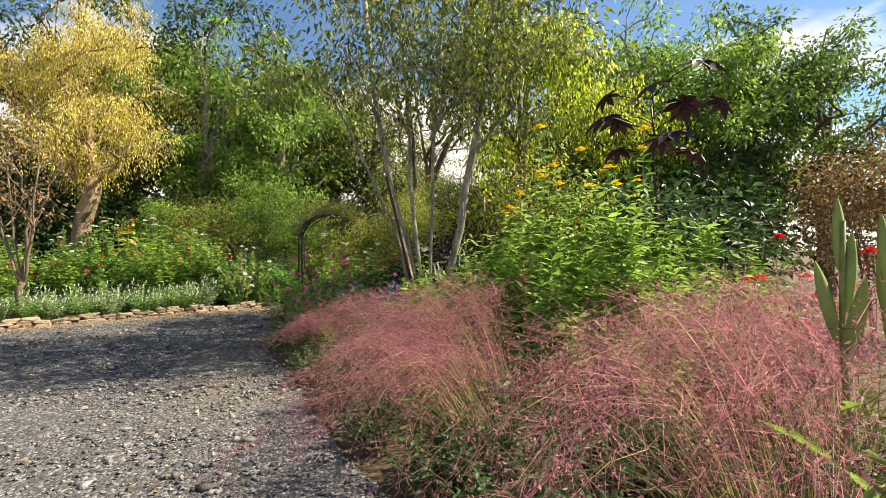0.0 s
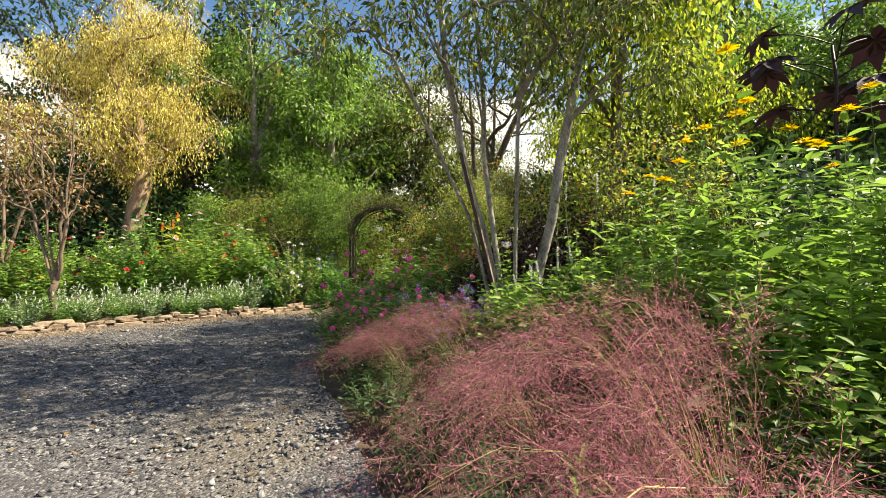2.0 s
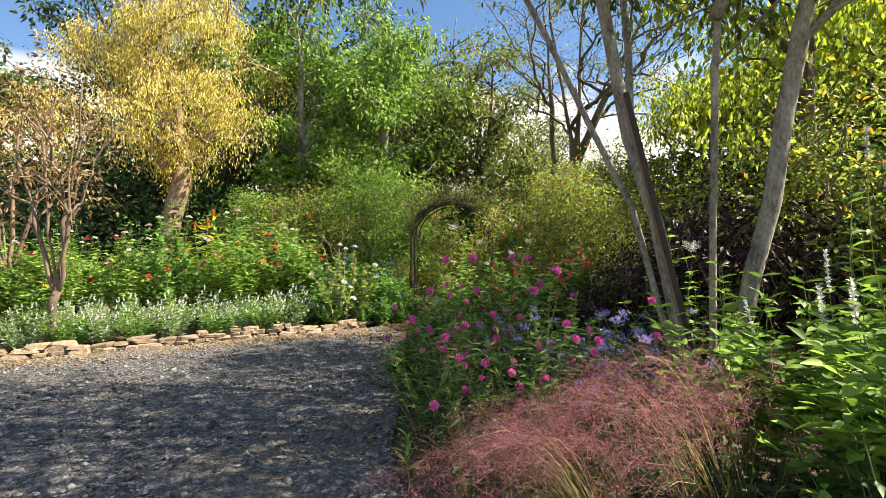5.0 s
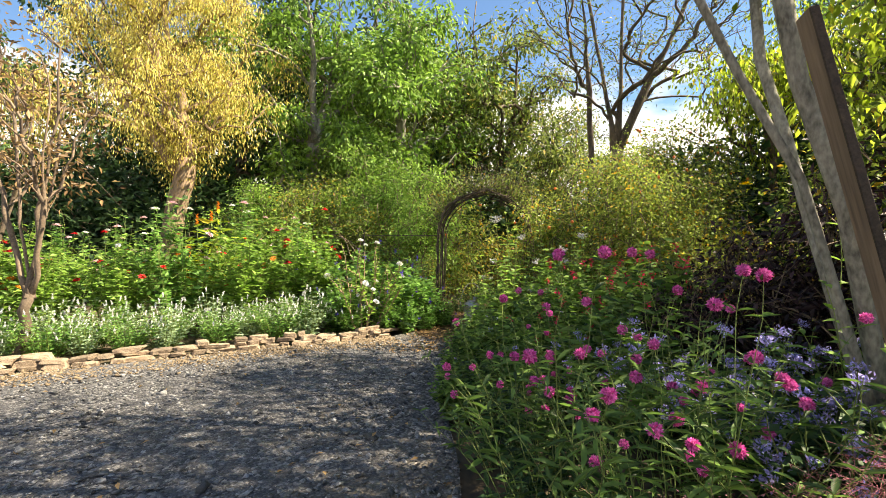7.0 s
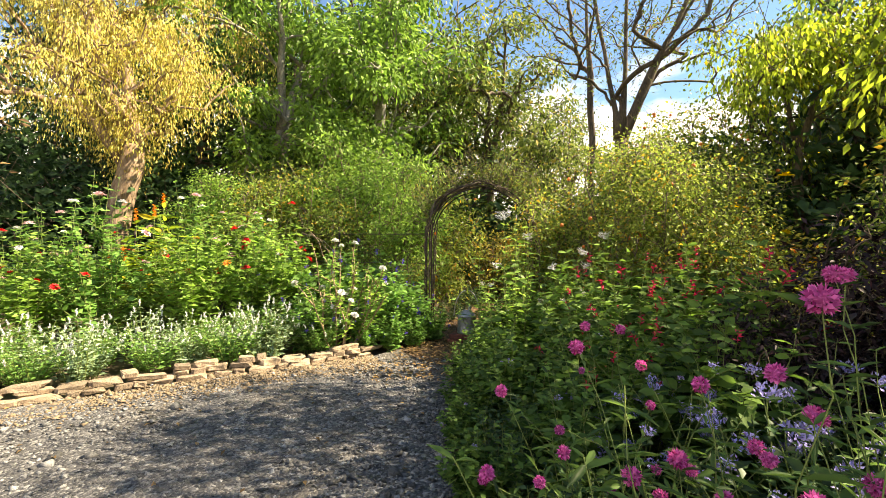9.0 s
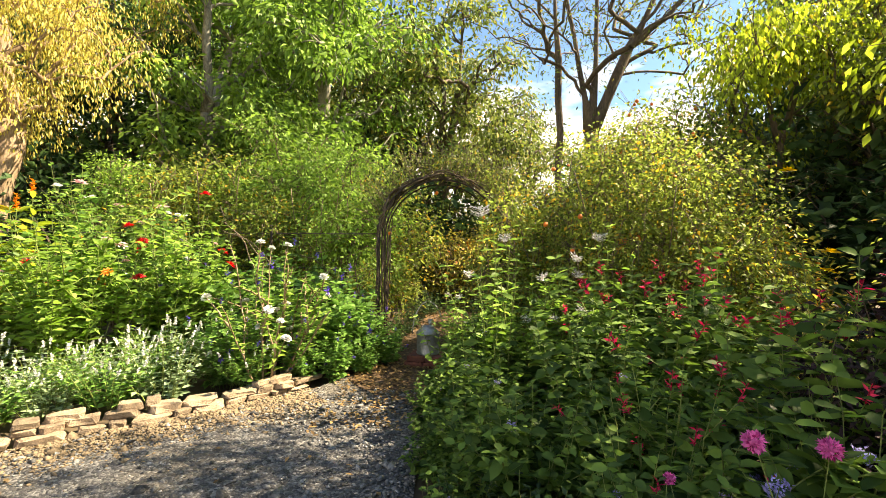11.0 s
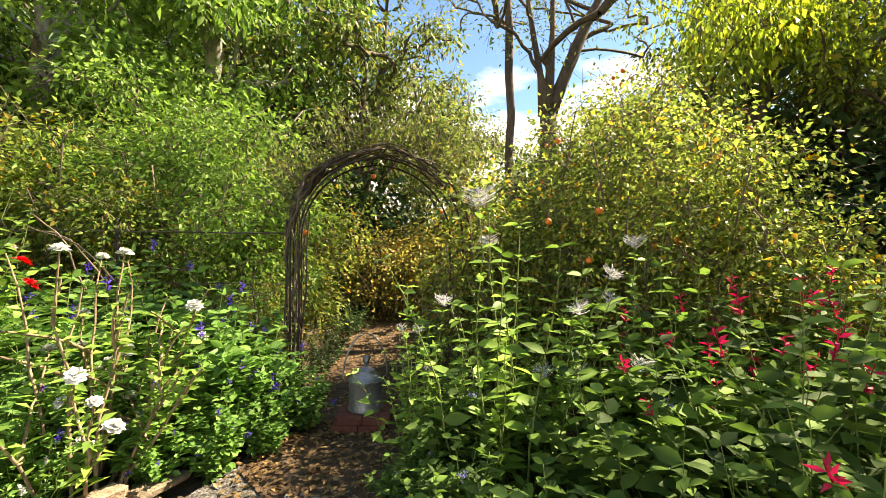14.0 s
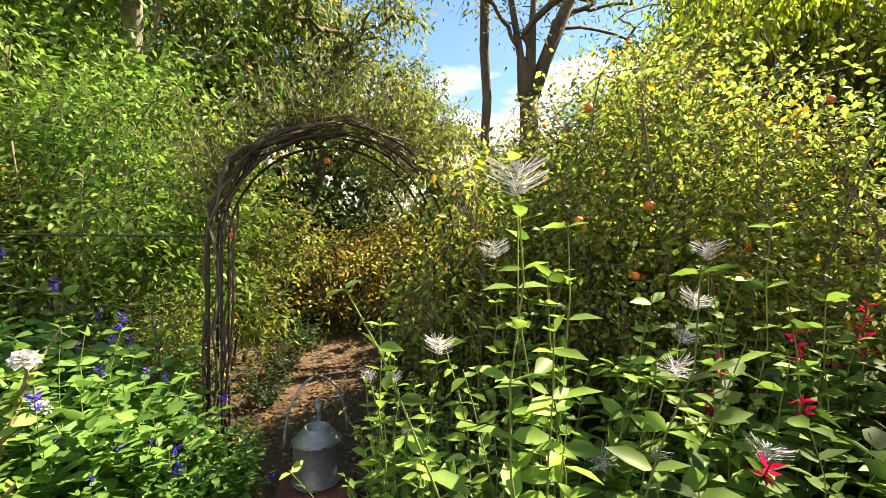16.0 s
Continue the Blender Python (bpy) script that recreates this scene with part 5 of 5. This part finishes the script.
# ---- loose pieces of the ground ----
def chips(name, label, category, n, inside, size, material, seed):
    rg = np.random.default_rng(seed)
    T = np.array([(1, 0, 0), (-1, 0, 0), (0, 1, 0), (0, -1, 0), (0, 0, 1), (0, 0, -1)], float)
    F = np.array([(0, 2, 4), (2, 1, 4), (1, 3, 4), (3, 0, 4), (2, 0, 5), (1, 2, 5), (3, 1, 5), (0, 3, 5)])
    P = inside(rg, n)
    m = len(P)
    s = size * rg.lognormal(0, 0.45, m)
    a = rg.random(m) * 6.283
    S = np.stack((s, s * rg.uniform(0.5, 0.9, m), s * rg.uniform(0.3, 0.6, m)), 1)
    v = T[None] * S[:, None] + rg.normal(size=(m, 6, 3)) * (0.22 * s)[:, None, None]
    c, q = np.cos(a)[:, None], np.sin(a)[:, None]
    x, y = v[..., 0] * c - v[..., 1] * q, v[..., 0] * q + v[..., 1] * c
    v = np.stack((x, y, v[..., 2]), -1) + P[:, None]
    g = Geo()
    g.add(v, F[None] + (np.arange(m) * 6)[:, None, None])
    return tagged(new(name, g.mesh(name, material)), label, category, kind="stuff")


def inside_gravel(rg, n):
    by = np.array([p[1] for p in BED])
    bx = np.array([p[0] for p in BED])
    ex, ey = np.array([p[0] for p in EDGE]), np.array([p[1] for p in EDGE])
    y = 10.9 - 11.5 * rg.random(n) ** 1.0
    x = np.interp(y, by, bx) - rg.random(n) ** 1.3 * 6.0
    ok = y < np.interp(x, ex, ey) - 0.02
    x, y = x[ok], y[ok]
    return np.stack((x, y, np.full(len(x), 0.004)), 1)


chips("gravel_chips", "loose grey crushed stone chips", "gravel", 23000, inside_gravel, 0.014, M["chip"], 131)


def margin(rg, n):
    q = rg.uniform(1.4, 6.98, n)
    w = np.abs(rg.normal(size=n)) * 0.26 + 0.04
    x = np.interp(q, range(len(EDGE)), [p[0] for p in EDGE]) + w * 0.6
    y = np.interp(q, range(len(EDGE)), [p[1] for p in EDGE]) - w * 0.8
    return np.stack((x, y, np.full(n, 0.004)), 1)


chips("sandy_grit", "tan sandy grit washed out along the edging", "gravel", 9000, margin, 0.0115, M["dust"], 133)


def fallen(rg, n):
    P = inside_gravel(rg, n)
    P[:, 2] = 0.018
    return P


g = Geo()
rg = np.random.default_rng(132)
P = np.concatenate((fallen(rg, 500), np.stack((rg.uniform(-3.8, -2.85, 900), 11.2 - 2.0 * rg.random(900) ** 1.5, np.full(900, 0.026)), 1), np.stack((rg.uniform(-3.9, -2.2, 3200), 10.2 + 6.2 * rg.random(3200) ** 0.9, np.full(3200, 0.03)), 1)))
leaves(g, P, rg.normal(size=P.shape) * np.array([1, 1, 0.15]), 0.05, 0.025, rg, LOW, 3.0)
tagged(new("fallen_leaves", g.mesh("fallen_leaves", M["leaf_brown"])), "scattered brown and yellow fallen leaves", "leaves", kind="stuff")

# ---- stone edging ----
edging = tagged(new("stone_edging"), "low dry-laid edging of flat tan sandstone pieces", "edging", kind="structure")
rg = np.random.default_rng(141)


def slate(seed):
    q = random.Random(seed)
    bm = bmesh.new()
    bmesh.ops.create_cube(bm, size=1)
    for v in bm.verts:
        v.co.x *= q.uniform(0.66, 1.12)
        v.co.y *= q.uniform(0.66, 1.12)
        v.co.z *= q.uniform(0.6, 1.15)
    bmesh.ops.bevel(bm, geom=bm.edges[:], offset=0.11, segments=1, affect="EDGES")
    for v in bm.verts:
        v.co += Vector((q.gauss(0, 0.035), q.gauss(0, 0.035), q.gauss(0, 0.045)))
    me = bpy.data.meshes.new("stone")
    bm.to_mesh(me)
    bm.free()
    me.materials.append(M["stone"])
    return me


slates = [slate(i) for i in range(14)]
ex, ey = np.array([p[0] for p in EDGE]), np.array([p[1] for p in EDGE])
cum = np.concatenate(([0], np.cumsum(np.hypot(np.diff(ex), np.diff(ey)))))
for layer, (z, inset) in enumerate(((0.028, 0.0), (0.078, 0.035), (0.122, 0.06))):
    s = 1.5 + rg.random() * 0.1
    while s < cum[-1]:
        ln = rg.uniform(0.10, 0.33)
        x, y = np.interp(s + ln / 2, cum, ex), np.interp(s + ln / 2, cum, ey)
        dx, dy = np.interp(s + ln, cum, ex) - np.interp(s, cum, ex), np.interp(s + ln, cum, ey) - np.interp(s, cum, ey)
        if layer < 2 or rg.random() < 0.35:
            wdt, hgt = rg.uniform(0.11, 0.19), rg.uniform(0.042, 0.075)
            part("stone", slates[int(rg.integers(14))], None, edging, m=Matrix.Translation((x - inset * 0.7 + rg.normal() * 0.015, y + inset * 0.7 + rg.normal() * 0.015, z)) @
                 pose(0, 0, 0, rg.normal() * 4, rg.normal() * 3, math.degrees(math.atan2(dy, dx)) + rg.normal() * 7) @ Matrix.Diagonal((ln * 1.02, wdt, hgt, 1)))
        s += ln + 0.008
